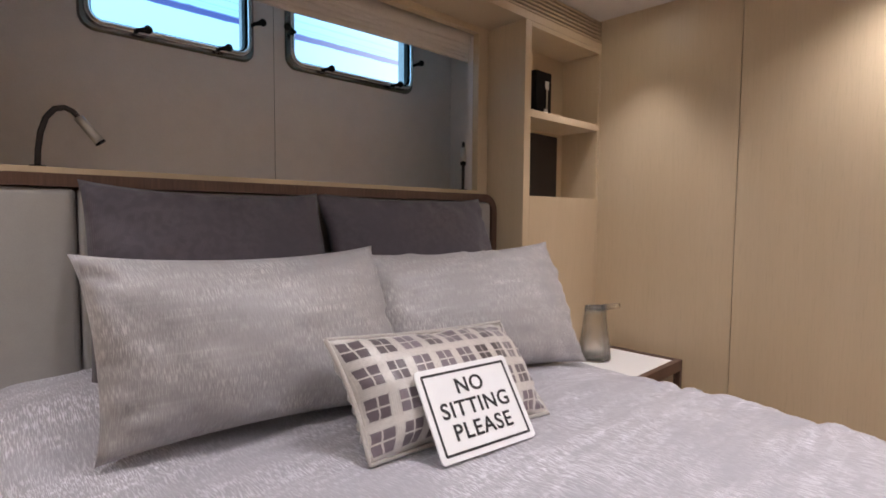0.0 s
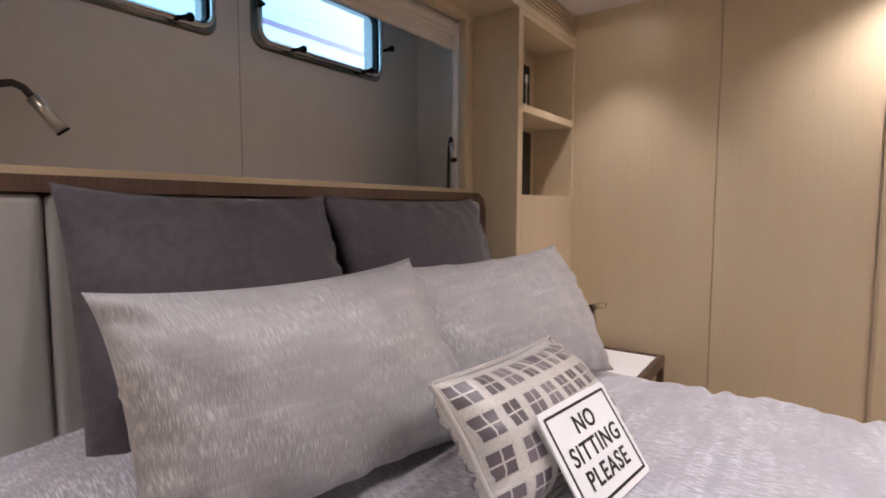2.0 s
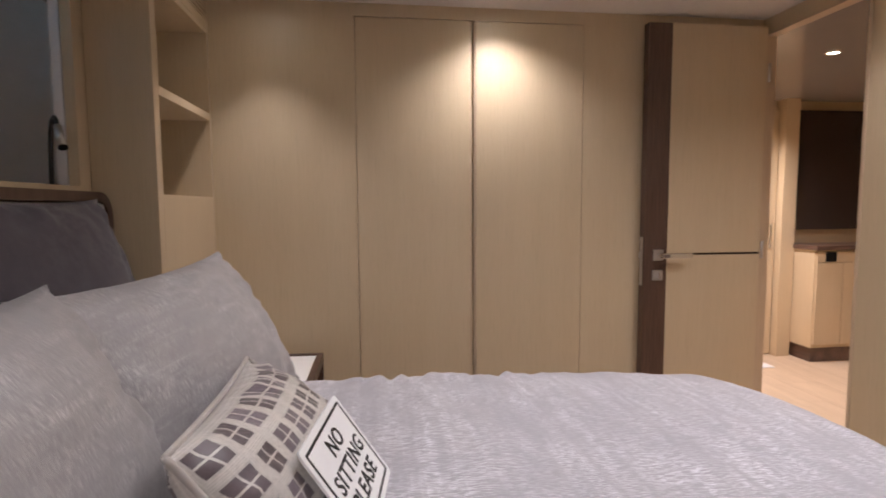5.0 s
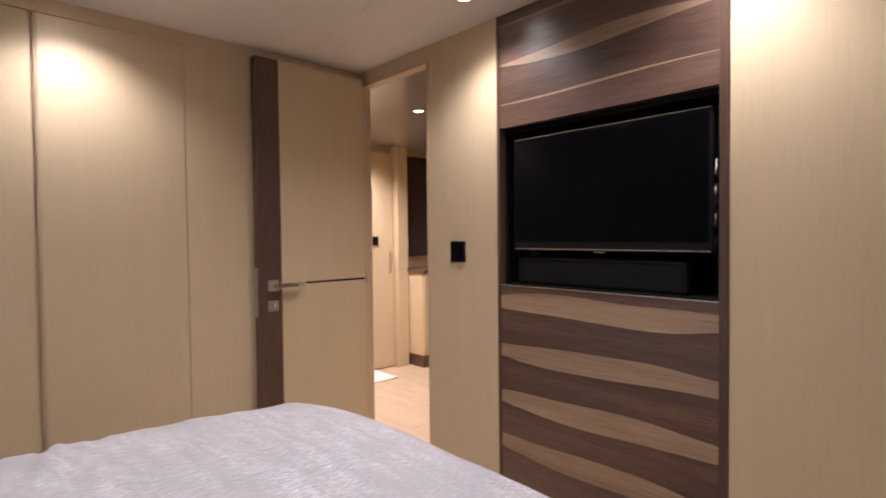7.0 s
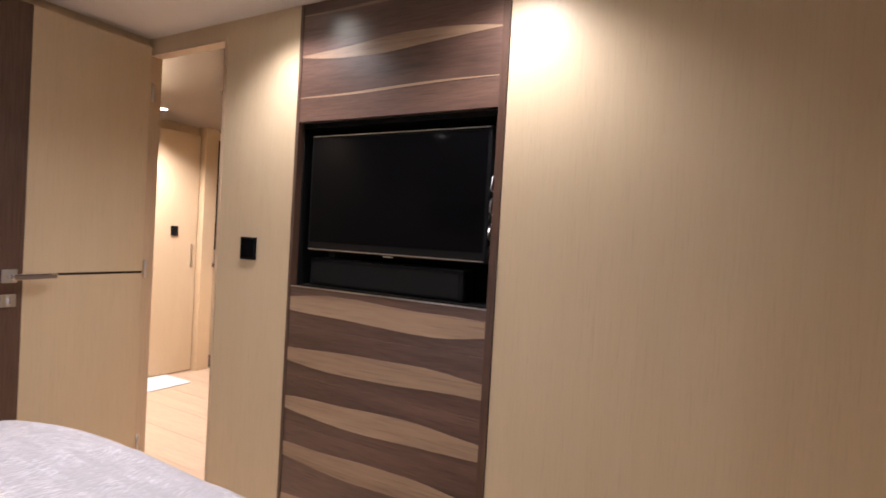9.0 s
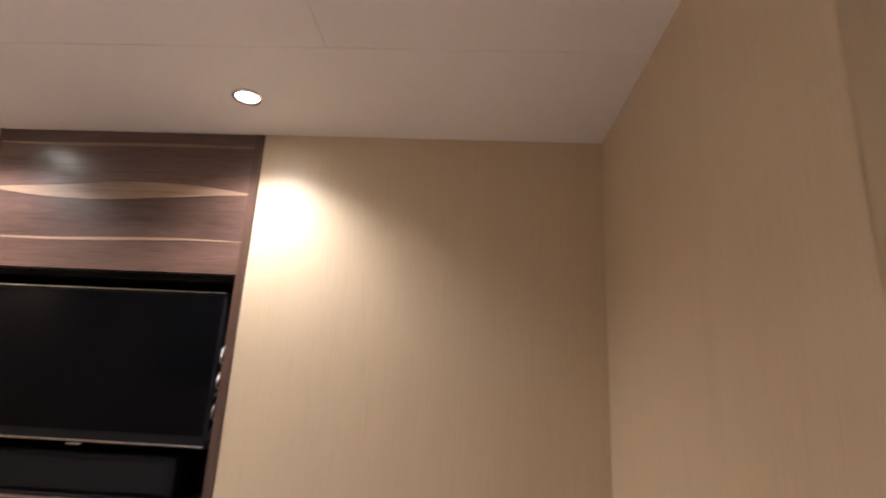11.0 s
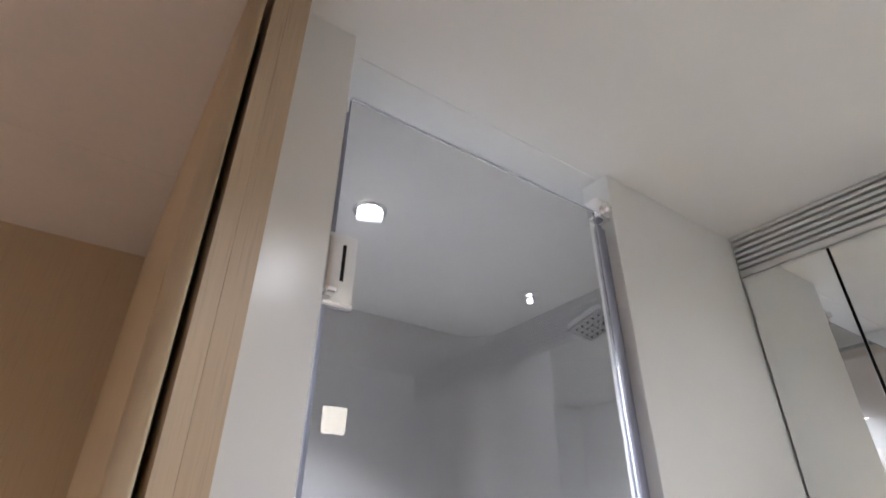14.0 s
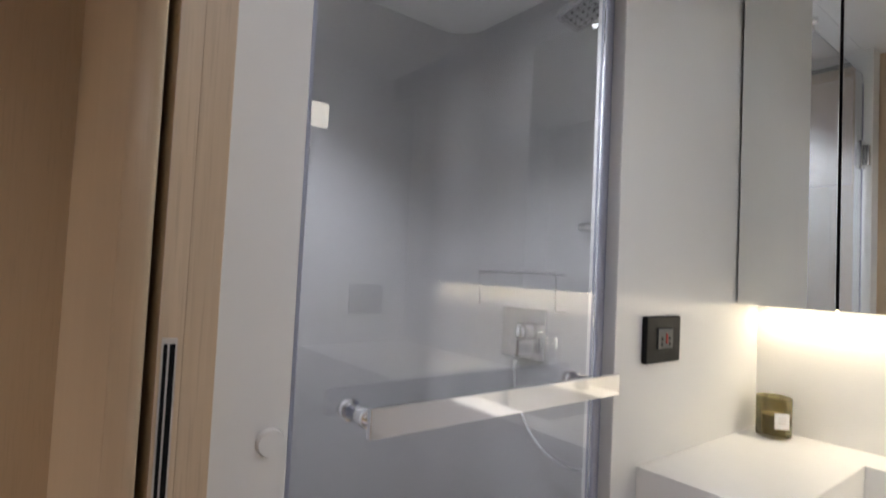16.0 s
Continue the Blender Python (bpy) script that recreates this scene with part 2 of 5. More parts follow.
BRONZE = plain("dark_leather_wrap", (0.022, 0.016, 0.015), 0.55, 0.0, 0.1, 100, 0.03)
MIRROR = plain("mirror", (0.86, 0.88, 0.87), 0.01, 1.0, 0.0, 5, 0.0)
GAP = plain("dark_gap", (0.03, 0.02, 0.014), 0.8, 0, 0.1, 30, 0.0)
VENT_M = plain("vent_brown", (0.20, 0.13, 0.075), 0.5, 0, 0.05, 60, 0.0)
VENT_W = plain("vent_grey", (0.70, 0.70, 0.70), 0.35, 0.3, 0.03, 60, 0.0)
PANE = glass("clear_pane")
BLIND = plain("blind_cloth", (0.62, 0.57, 0.51), 0.85, 0, 0.05, 300, 0.2)
SPREAD = strie("bedspread_cloth", (0.34, 0.33, 0.36), (0.84, 0.83, 0.88), 0.55, (560.0, 58.0, 58.0), (6.0, 40.0, 40.0), 3.6, 0.8)
PILLOW = strie("silver_cloth", (0.315, 0.30, 0.302), (0.66, 0.64, 0.63), 0.47, (640.0, 52.0, 1.0), (7.0, 42.0, 1.0), 4.5, 0.75, True)
CUSHION = fabric("mauve_velvet", (0.064, 0.054, 0.066), (0.084, 0.072, 0.085), 0.85, 0.18, (60, 60, 60), 4, 1.0, False, 0.03, thread=0.003)
for _m in (WALNUT, SAP):
    _m.node_tree.nodes["Principled BSDF"].inputs["Coat Weight"].default_value = 0.35
    _m.node_tree.nodes["Principled BSDF"].inputs["Coat Roughness"].default_value = 0.30
for _m in (BLACK, DARK_RECESS, GAP):
    _m.node_tree.nodes["Principled BSDF"].inputs["Specular IOR Level"].default_value = 0.14
GLOSS.node_tree.nodes["Principled BSDF"].inputs["Specular IOR Level"].default_value = 0.05
CEILING_GLOSS = plain("glossy_ceiling", (0.28, 0.25, 0.23), 0.12, 0, 0.02, 10, 0.0)

# ---- building helpers ----


def box(bm, x0, x1, y0, y1, z0, z1, bevel=0.0, seg=2):
    r = bmesh.ops.create_cube(bm, size=1.0, matrix=Matrix.LocRotScale(((x0 + x1) / 2, (y0 + y1) / 2, (z0 + z1) / 2), None, (abs(x1 - x0), abs(y1 - y0), abs(z1 - z0))))
    if bevel:
        es = list({e for v in r["verts"] for e in v.link_edges})
        bmesh.ops.bevel(bm, geom=es, offset=bevel, segments=seg, affect="EDGES", profile=0.5)


def rod(bm, a, b, r0, r1=None, seg=16):
    a, b = Vector(a), Vector(b)
    m = Matrix.Translation((a + b) / 2) @ (b - a).to_track_quat("Z", "Y").to_matrix().to_4x4()
    bmesh.ops.create_cone(bm, cap_ends=True, segments=seg, radius1=r0, radius2=r0 if r1 is None else r1, depth=(b - a).length, matrix=m)


def tube(bm, pts, r, seg=10):
    """A round tube along points."""
    pts = [Vector(p) for p in pts]
    rings, up = [], Vector((0.3, 0.5, 0.8)).normalized()
    for i, p in enumerate(pts):
        d = (pts[min(i + 1, len(pts) - 1)] - pts[max(i - 1, 0)]).normalized()
        s = d.cross(up).normalized()
        u = s.cross(d)
        rings.append([bm.verts.new(p + r * (math.cos(q) * s + math.sin(q) * u)) for q in (2 * math.pi * j / seg for j in range(seg))])
    for a, b in zip(rings, rings[1:]):
        for j in range(seg):
            bm.faces.new((a[j], a[(j + 1) % seg], b[(j + 1) % seg], b[j]))
    bm.faces.new(rings[0][::-1]), bm.faces.new(rings[-1])


def spun(bm, profile, centre, seg=32, close=False):
    """A turned shape: (radius, height) pairs round an upright axis."""
    c = Vector(centre)
    rings = [[bm.verts.new(c + Vector((r * math.cos(q), r * math.sin(q), z))) for q in (2 * math.pi * j / seg for j in range(seg))] for r, z in profile]
    for a, b in zip(rings, rings[1:]):
        for j in range(seg):
            bm.faces.new((a[j], a[(j + 1) % seg], b[(j + 1) % seg], b[j]))
    if close:
        bm.faces.new(rings[0][::-1]), bm.faces.new(rings[-1])


def mesh(name, bm, mat, smooth=False):
    bmesh.ops.recalc_face_normals(bm, faces=bm.faces)
    me = bpy.data.meshes.new(name)
    bm.to_mesh(me), bm.free()
    me.materials.append(mat)
    if smooth:
        me.shade_smooth()
    return me


def part(name, bm, mat, parent, label="", smooth=False):
    ob = new(name, mesh(name, bm, mat, smooth))
    ob.parent = parent
    if parent is not None:
        ob.matrix_parent_inverse = parent.matrix_world.inverted()
    return tagged(ob, label)


def thing(name, label, category, at=(0, 0, 0), group="", kind=""):
    ob = new(name)
    ob.empty_display_size = 0.05
    ob.matrix_basis = Matrix.Translation(at)
    ob.matrix_world = ob.matrix_basis
    return tagged(ob, label, category, group, kind)


def blocks(name, mat, boxes, label="", kind="structure", parent=None, bevel=0.0, category=""):
    bm = bmesh.new()
    for b in boxes:
        box(bm, *b, bevel)
    ob = part(name, bm, mat, parent, label)
    return tagged(ob, label, category, "", kind)


def one(name, mat, b, parent, label="", bevel=0.0, seg=2):
    bm = bmesh.new()
    box(bm, *b, bevel, seg)
    return part(name, bm, mat, parent, label)

# ---- structure ----
T = 0.045
blocks("floor", OAK_FLOOR, [(-1.5, W + 0.1, -0.045, 3.2, -0.06, 0.0)], "pale oak boarded cabin floor")
blocks("ceiling", CEILING, [(-0.02, W + 0.1, -0.1, 0.4293, H, H + 0.08), (-0.02, 0.7092, 0.4307, 0.9993, H, H + 0.08), (-0.02, 0.7092, 1.0007, 3.2, H, H + 0.08), (0.7108, W + 0.1, 0.4307, 3.2, H, H + 0.08)], "off-white cloth ceiling panels with fine joints")
wall_s = blocks("wall_south", OAK, [(-0.02, 1.008, -T, 0, 0, H), (1.852, 2.257, -T, 0, 0, H), (2.257, 2.785, -T, 0, 2.033, H), (2.785, W + 0.1, -T, 0, 0, H),
                                   (1.008, 1.852, -0.30, -0.20, 0, H), (1.008, 1.03, -0.20, -0.03, 0, H), (1.84, 1.852, -0.20, -0.03, 0, H)], "oak veneered wall with a television recess")
wall_e = blocks("wall_east", OAK, [(W, W + 0.06, 0, 0.861, 0, H), (W, W + 0.06, 1.859, 3.2, 0, H), (W, W + 0.06, 0.861, 1.859, 2.047, H), (W + 0.022, W + 0.06, 0.861, 1.859, 0, 2.047)], "oak veneered wall with flush wardrobe doors")
blocks("wall_west", OAK, [(-0.02, 0, 0, 0.9405, 0, H), (-0.02, -0.0185, 0.9405, 0.96, 0, H), (-0.02, 0, 1.78, 2.63, 0, H), (-0.02, 0, 1.0, 1.78, 2.062, H)], "oak veneered wall beside the bathroom opening")
blocks("wall_west_inner", OAK_SOLID, [(-0.075, -0.0475, -0.1, 1.0, 0, H), (-0.075, -0.0475, 1.78, 2.63, 0, H)], "oak lining of the pocket door slot", bevel=0.0006)

# hull side behind the bed
HB0, HB1 = 0.635, 2.235
blocks("wall_north", LINER, [(0.3, 0.936, 3.08, 3.16, 0, H), (1.434, 1.596, 3.08, 3.16, 0, H), (2.194, 2.6, 3.08, 3.16, 0, H),
                             (0.936, 1.434, 3.08, 3.16, 0, 1.786), (1.596, 2.194, 3.08, 3.16, 0, 1.796), (0.936, 1.434, 3.08, 3.16, 2.054, H), (1.596, 2.194, 3.08, 3.16, 2.054, H),
                             (2.47, 2.5, 2.66, 3.08, 0, H), (0.3, 0.33, 2.66, 3.08, 0, H)], "grey cloth-lined hull side")
blocks("wall_north_frame", OAK, [(0, 0.676, 2.63, 2.66, 0, H), (2.18, W, 2.63, 2.66, 0, H), (0.676, 2.18, 2.63, 2.66, 0, 1.322), (0.676, 2.18, 2.63, 2.66, 1.946, H)], "oak frame round the window recess")
blocks("window_sill", OAK_X, [(0.33, 2.47, 2.66, 3.08, 1.30, 1.318)], "oak ledge below the windows")
blocks("bulkhead", OAK, [(0, W, 2.44, 2.63, 1.97, 2.0), (0, W, 2.46, 2.63, 2.0, H)], "oak bulkhead with an air grille above the bed")

# hall beyond the door
blocks("hall_floor", OAK_FLOOR, [(1.6, 5.4, -2.6, -0.045, -0.06, -0.008)], "pale oak boarded passage floor")
blocks("hall_ceiling", CEILING_GLOSS, [(1.6, 5.4, -2.6, -0.045, 2.1, 2.18)], "glossy pale passage ceiling")
blocks("hall_wall_east", OAK, [(4.5, 4.6, -2.6, -0.045, 0, 2.1)], "oak veneered passage wall")
blocks("hall_wall_south", OAK, [(1.6, 5.4, -2.7, -2.6, 0, 2.1)], "oak veneered passage end wall")
blocks("hall_wall_west", OAK, [(1.9, 1.95, -2.6, -0.3, 0, 2.1)], "oak veneered passage side wall")
blocks("hall_wall_north", OAK, [(W + 0.1, 4.6, -0.045, 0, 0, 2.1)], "oak veneered passage near wall")

# bathroom and shower
blocks("bath_ceiling", WHITE, [(-1.5, -0.075, 0.942, 2.7, H, H + 0.08)], "white lacquered bathroom ceiling")
blocks("shower_ceiling", WHITE, [(-1.5, -0.075, -0.1, 0.94, H + 0.001, H + 0.08)], "white lacquered shower ceiling")
blocks("bath_wall_east", WHITE, [(-0.157, -0.076, -0.1, 0.975, 0, H), (-0.085, -0.0755, 1.78, 2.63, 0, H)], "white lacquered wall beside the shower", bevel=0.002)
blocks("shower_wall_south", SHOWER_W, [(-1.3, -0.157, -0.1, 0.0, 0, H)], "pale grey glossy shower wall")
blocks("shower_wall_west", SHOWER_W, [(-1.32, -1.16, 0.0, 0.90, 0, H)], "pale grey glossy shower wall")
blocks("bath_panel", WHITE, [(-1.40, -0.738, 0.90, 0.965, 0, H)], "white lacquered panel beside the shower glass", bevel=0.002)
blocks("bath_wall_west", STONE, [(-1.42, -1.325, 0.965, 2.7, 0, H)], "warm white wall behind the basin")
blocks("bath_wall_north", WHITE, [(-1.42, -0.95, 2.45, 2.53, 0, H), (-0.70, -0.075, 2.45, 2.53, 0, H), (-0.95, -0.70, 2.45, 2.53, 0, H)], "white lacquered bathroom end wall")

# ---- wardrobe doors ----
for i, (a, b) in enumerate(((0.8635, 1.3525), (1.3635, 1.8565))):
    w = thing("wardrobe_door", "flush oak veneer wardrobe door with vertical grain", "door", (W, (a + b) / 2, 0), "wardrobe doors")
    lo, hi = (a, b - 0.008) if i == 0 else (a + 0.008, b)
    one("door_panel", OAK, (W - 0.001, W + 0.018, lo, hi, 0.03, 2.044), w, bevel=0.0012)
    one("edge_profile", OAK_SOLID, (W + 0.004, W + 0.018, *((hi, b) if i == 0 else (a, lo)), 0.03, 2.044), w, "recessed finger-pull edge", bevel=0.001)

# ---- bed ----
bed = thing("bed", "double bed with a grey padded headboard in walnut trim", "bed", (1.43, 1.65, 0))
one("base", OAK_X, (0.68, 2.06, 0.80, 2.57, 0.0, 0.40), bed, bevel=0.01)
one("mattress", LEATHER, (0.65, 2.08, 0.76, 2.57, 0.40, 0.70), bed, bevel=0.05, seg=4)
def pillow_mesh(name, tl, tr, bl, br, thick, mat, nx=44, nz=32, pinch=0.10, seed=0, wrinkle=0.009):
    """A stuffed pillow between four corners: two bulging faces that meet in a seam."""
    tl, tr, bl, br = map(Vector, (tl, tr, bl, br))
    nrm = (tr - tl).cross(bl - tl).normalized()
    if nrm.y > 0:
        nrm = -nrm
    bm = bmesh.new()
    uvl = bm.loops.layers.uv.new("cloth")
    wd, ht = (tr - tl).length, (tl - bl).length
    mid = (tl + tr + bl + br) / 4
    grid = {}
    for side in (1, -1):
        for i in range(nx + 1):
            for j in range(nz + 1):
                u, v = i / nx, j / nz
                if side < 0 and (i in (0, nx) or j in (0, nz)):
                    grid[side, i, j] = grid[1, i, j]
                    continue
                a, b = 2 * u - 1, 2 * v - 1
                p = bl.lerp(br, u).lerp(tl.lerp(tr, u), v)
                c = bl.lerp(br, 0.5).lerp(tl.lerp(tr, 0.5), 0.5)
                # edges draw in between the corners
                inx, inz = pinch * (1 - b * b) * a * abs(a), pinch * (1 - a * a) * b * abs(b)
                p = p - (tr - tl) * inx * 0.22 - (tl - bl) * inz * 0.5
                p = p + (p - c) * 0.022 * abs(a * b) ** 7
                bulge = max(0.0, (1 - abs(a) ** 2.3) * (1 - abs(b) ** 2.3)) ** 0.55
                q = Vector((u * wd * 7 + seed, v * ht * 7, seed * 1.7 + side))
                edge = (1 - abs(a)) * (1 - abs(b))
                crease = wrinkle * (noise.noise(q * 2.0) + 0.6 * noise.noise(q * 5)) * (0.35 + 1.2 * max(abs(a), abs(b)) ** 4)
                near = min((1 - abs(a)) * wd, (1 - abs(b)) * ht)
                radial = wrinkle * 1.3 * noise.noise(q * 0.9 + Vector((5, 3, 1))) * math.sin(34 * (math.atan2(b, a) + 0.2 * noise.noise(q)) + seed) * max(0, 1 - near / 0.09) * min(1, near / 0.015)
                h = thick / 2 * bulge * side + (crease + radial) * min(1, near / 0.02)
                grid[side, i, j] = bm.verts.new(p + nrm * h)
    for side in (1, -1):
        for i in range(nx):
            for j in range(nz):
                c = [grid[side, i, j], grid[side, i + 1, j], grid[side, i + 1, j + 1], grid[side, i, j + 1]]
                f = bm.faces.new(c if side > 0 else c[::-1])
                st = [(i, j), (i + 1, j), (i + 1, j + 1), (i, j + 1)]
                for lp, (s, t) in zip(f.loops, st if side > 0 else st[::-1]):
                    lp[uvl].uv = (s / nx * wd, t / nz * ht)
    return bm


def pillow(name, label, tl, tr, bl, br, thick, mat, seed, piping=None, **kw):
    base = (Vector(bl) + Vector(br)) / 2
    th = thing(name, label, "pillow" if name == "pillow" else "cushion", base)
    part("cover", pillow_mesh(name, tl, tr, bl, br, thick, mat, seed=seed, **kw), mat, th, smooth=True)
    return th


pillow("cushion", "dark mauve velvet square cushion leaning on the headboard", (0.825, 2.55, 1.288), (1.405, 2.57, 1.278), (0.81, 2.44, 0.80), (1.43, 2.43, 0.80), 0.16, CUSHION, 1, pinch=0.06, wrinkle=0.012)
pillow("cushion", "dark mauve velvet square cushion with a drooping corner", (1.412, 2.575, 1.284), (2.095, 2.55, 1.28), (1.44, 2.43, 0.80), (2.13, 2.40, 0.80), 0.16, CUSHION, 2, pinch=0.06, wrinkle=0.012)
pillow("pillow", "large silver-grey woven pillow propped on the bed", (0.765, 2.285, 1.146), (1.395, 2.285, 1.138), (0.78, 2.21, 0.795), (1.385, 2.09, 0.795), 0.19, PILLOW, 3, pinch=0.105, wrinkle=0.014)
pillow("pillow", "silver-grey woven pillow propped beside another", (1.37, 2.325, 1.118), (2.085, 2.23, 1.13), (1.34, 2.15, 0.80), (1.975, 2.0, 0.79), 0.18, PILLOW, 4, pinch=0.10, wrinkle=0.014)

# bedspread: a soft sheet over the mattress with rounded edges
def bedspread():
    x0, x1, y0, y1, top = 0.61, 2.12, 0.715, 2.59, 0.788
    bm = bmesh.new()
    nx, ny, drop = 150, 220, 0.45
    r = 0.095
    half = math.pi / 2 * r

    def across(d):
        """From a way along the cloth past the flat part: outward and downward."""
        if d <= 0:
            return 0.0, 0.0
        if d < half:
            return r * math.sin(d / r), r * (1 - math.cos(d / r))
        return r, r + d - half
    ext = half + drop
    vs = {}
    fx0, fx1, fy0 = x0 + r, x1 - r, y0 + r
    for i in range(nx + 1):
        for j in range(ny + 1):
            s = fx0 - ext + (fx1 - fx0 + 2 * ext) * i / nx
            t = fy0 - ext + (y1 - fy0 + ext) * j / ny
            ox, dx = across(fx0 - s) if s < fx0 else across(s - fx1)
            oy, dy = across(fy0 - t)
            px = min(max(s, fx0), fx1) + (-ox if s < fx0 else ox)
            py = max(t, fy0) - oy
            dn = max(dx, dy) if min(dx, dy) < 1e-6 else (dx ** 2.2 + dy ** 2.2) ** (1 / 2.2)
            if dx > 0 and dy > 0:
                k = 0.30 * r * min(dx, dy) / max(dx, dy, 1e-6)
                px, py = px - math.copysign(k, px - 1.4), py + k
            q = Vector((px * 3, py * 3, 0))
            ease = min(1, max(0, (1.75 - py) / 0.95))
            crown = 0.022 * math.cos((px - 1.43) * 2.2) - 0.022 * ease * ease * (3 - 2 * ease)
            crown -= 0.022 * min(1, max(0, (px - 1.65) / 0.40)) ** 2
            head = min(1, max(0, (py - 2.24) / 0.20))
            crown += 0.085 * head * head * (3 - 2 * head)
            crown -= 0.035 * math.exp(-math.hypot(px - x1, py - y0) / 0.16)
            wav = 0.006 * noise.noise(q) + 0.0025 * noise.noise(q * 4.0)
            wav += 0.0042 * (1 - 2 * abs(noise.noise(Vector((px * 1.1, py * 9, 3))))) ** 3
            fold = 0.010 * noise.noise(Vector((px * 9, py * 9, 5))) * min(1, dn / 0.2)
            gather = math.exp(-((py - 1.58) / 0.22) ** 2) * math.exp(-((px - 2.02) / 0.15) ** 2)
            pucker = 0.024 * gather * noise.noise(Vector((px * 6, py * 26 + px * 5, 2))) + 0.003 * noise.noise(Vector((px * 4, py * 18, 7))) * min(1, dn / 0.02)
            vs[i, j] = bm.verts.new((px + fold + pucker, py + fold, top + crown - 0.012 - dn + wav + pucker))
    for i in range(nx):
        for j in range(ny):
            bm.faces.new((vs[i, j], vs[i + 1, j], vs[i + 1, j + 1], vs[i, j + 1]))
    ob = part("bedspread", bm, SPREAD, None, smooth=True)
    sol = ob.modifiers.new("cloth", "SOLIDIFY")
    sol.thickness = 0.008
    return tagged(ob, "silver-grey woven bedspread drawn over the bed", "bedspread")


bedspread()


# ---- headboard ----
hb = thing("headboard", "grey leather channelled headboard framed in dark walnut", "headboard", (1.435, 2.6, 0.45))
_edges = [HB0 + 0.03, 0.822, 1.005, 1.19, 1.375, 1.56, 1.745, 1.93, HB1 - 0.03]
for a, b in zip(_edges, _edges[1:]):
    one("padded_panel", LEATHER, (a + 0.001, b - 0.001, 2.575, 2.629, 0.45, 1.275), hb, bevel=0.014, seg=4)


def trim_frame():
    """An inverted U of walnut with rounded shoulders."""
    x0, x1, top, r, w = HB0, HB1, 1.305, 0.07, 0.028
    inner, outer = [], []
    for rr, lst, off in ((r, outer, 0.0), (r - w, inner, w)):
        lst.append((x0 + off, 0.45))
        for i in range(9):
            q = math.pi - i / 8 * math.pi / 2
            lst.append((x0 + r + rr * math.cos(q), top - r + rr * math.sin(q)))
        for i in range(9):
            q = math.pi / 2 - i / 8 * math.pi / 2
            lst.append((x1 - r + rr * math.cos(q), top - r + rr * math.sin(q)))
        lst.append((x1 - off, 0.45))
    bm = bmesh.new()
    rings = []
    for (ox, oz), (ix, iz) in zip(outer, inner):
        rings.append([bm.verts.new((ox, 2.629, oz)), bm.verts.new((ox, 2.572, oz)), bm.verts.new((ix, 2.572, iz)), bm.verts.new((ix, 2.629, iz))])
    for p, q in zip(rings, rings[1:]):
        for j in range(4):
            bm.faces.new((p[j], p[(j + 1) % 4], q[(j + 1) % 4], q[j]))
    bm.faces.new(rings[0]), bm.faces.new(rings[-1])
    return bm


part("trim", trim_frame(), WALNUT_V, hb, "dark walnut trim with rounded shoulders")

# ---- shelf tower ----
tower = thing("shelf_unit", "tall oak shelf unit with two open niches", "shelf unit", (2.515, 2.53, 0))
for nm, b in (("side_panel", (2.235, 2.275, 2.44, 2.628, 0, 1.969)), ("side_panel", (2.775, W - 0.001, 2.44, 2.628, 0, 1.969)),
              ("top_panel", (2.275, 2.775, 2.44, 2.628, 1.950, 1.969)), ("shelf", (2.275, 2.775, 2.44, 2.68, 1.607, 1.636)),
              ("lower_front", (2.275, 2.775, 2.44, 2.628, 0, 1.300))):
    one(nm, OAK, b, tower, bevel=0.0015)
one("back_panel", OAK, (2.275, 2.775, 2.6285, 2.6295, 1.30, 1.95), tower)

speaker = thing("speaker_box", "small black device with white stickers on a shelf", "device", (2.53, 2.59, 1.636))
one("body", BLACK, (2.47, 2.585, 2.56, 2.622, 1.636, 1.85), speaker, bevel=0.006)
one("sticker", WHITE, (2.535, 2.562, 2.5585, 2.56, 1.775, 1.81), speaker, "white sticker")
one("sticker", WHITE, (2.530, 2.556, 2.5585, 2.56, 1.640, 1.69), speaker, "white sticker")
one("stripe", STEEL, (2.545, 2.553, 2.5585, 2.56, 1.69, 1.775), speaker)
blackbox = thing("dark_box", "plain dark box standing in the lower niche", "box", (2.42, 2.6, 1.30))
one("body", BRONZE, (2.285, 2.715, 2.612, 2.6275, 1.30, 1.59), blackbox, bevel=0.004)

grille = thing("air_grille", "long brown louvred air grille under the ceiling", "air grille", (1.4, 2.45, 2.05))
one("backing", GAP, (0.02, W - 0.02, 2.4585, 2.4599, 2.0, H - 0.004), grille, "dark backing")
for i in range(6):
    z = 2.004 + 0.016 * i
    one("slat", OAK_X, (0.005, W - 0.002, 2.441, 2.450, z, z + 0.0078), grille)

# ---- windows ----


def rounded_ring(bm, x0, x1, z0, z1, r, w, ya, yb, seg=6):
    """A rounded rectangular frame of width w, from depth ya to yb."""
    def loop(off):
        pts = []
        for cx, cz, q0 in ((x1 - r, z1 - r, 0), (x0 + r, z1 - r, 90), (x0 + r, z0 + r, 180), (x1 - r, z0 + r, 270)):
            for i in range(seg + 1):
                q = radians(q0 + 90 * i / seg)
                pts.append((cx + (r + off) * math.cos(q), cz + (r + off) * math.sin(q)))
        return pts
    prof = [(0, yb), (0, ya + 0.006), (0.005, ya), (w - 0.006, ya), (w, ya + 0.007), (w, yb)]
    rings = [[bm.verts.new((x, y, z)) for x, z in loop(o)] for o, y in prof]
    n = len(rings[0])
    for a, b in zip(rings, rings[1:] + rings[:1]):
        for j in range(n):
            bm.faces.new((a[j], a[(j + 1) % n], b[(j + 1) % n], b[j]))


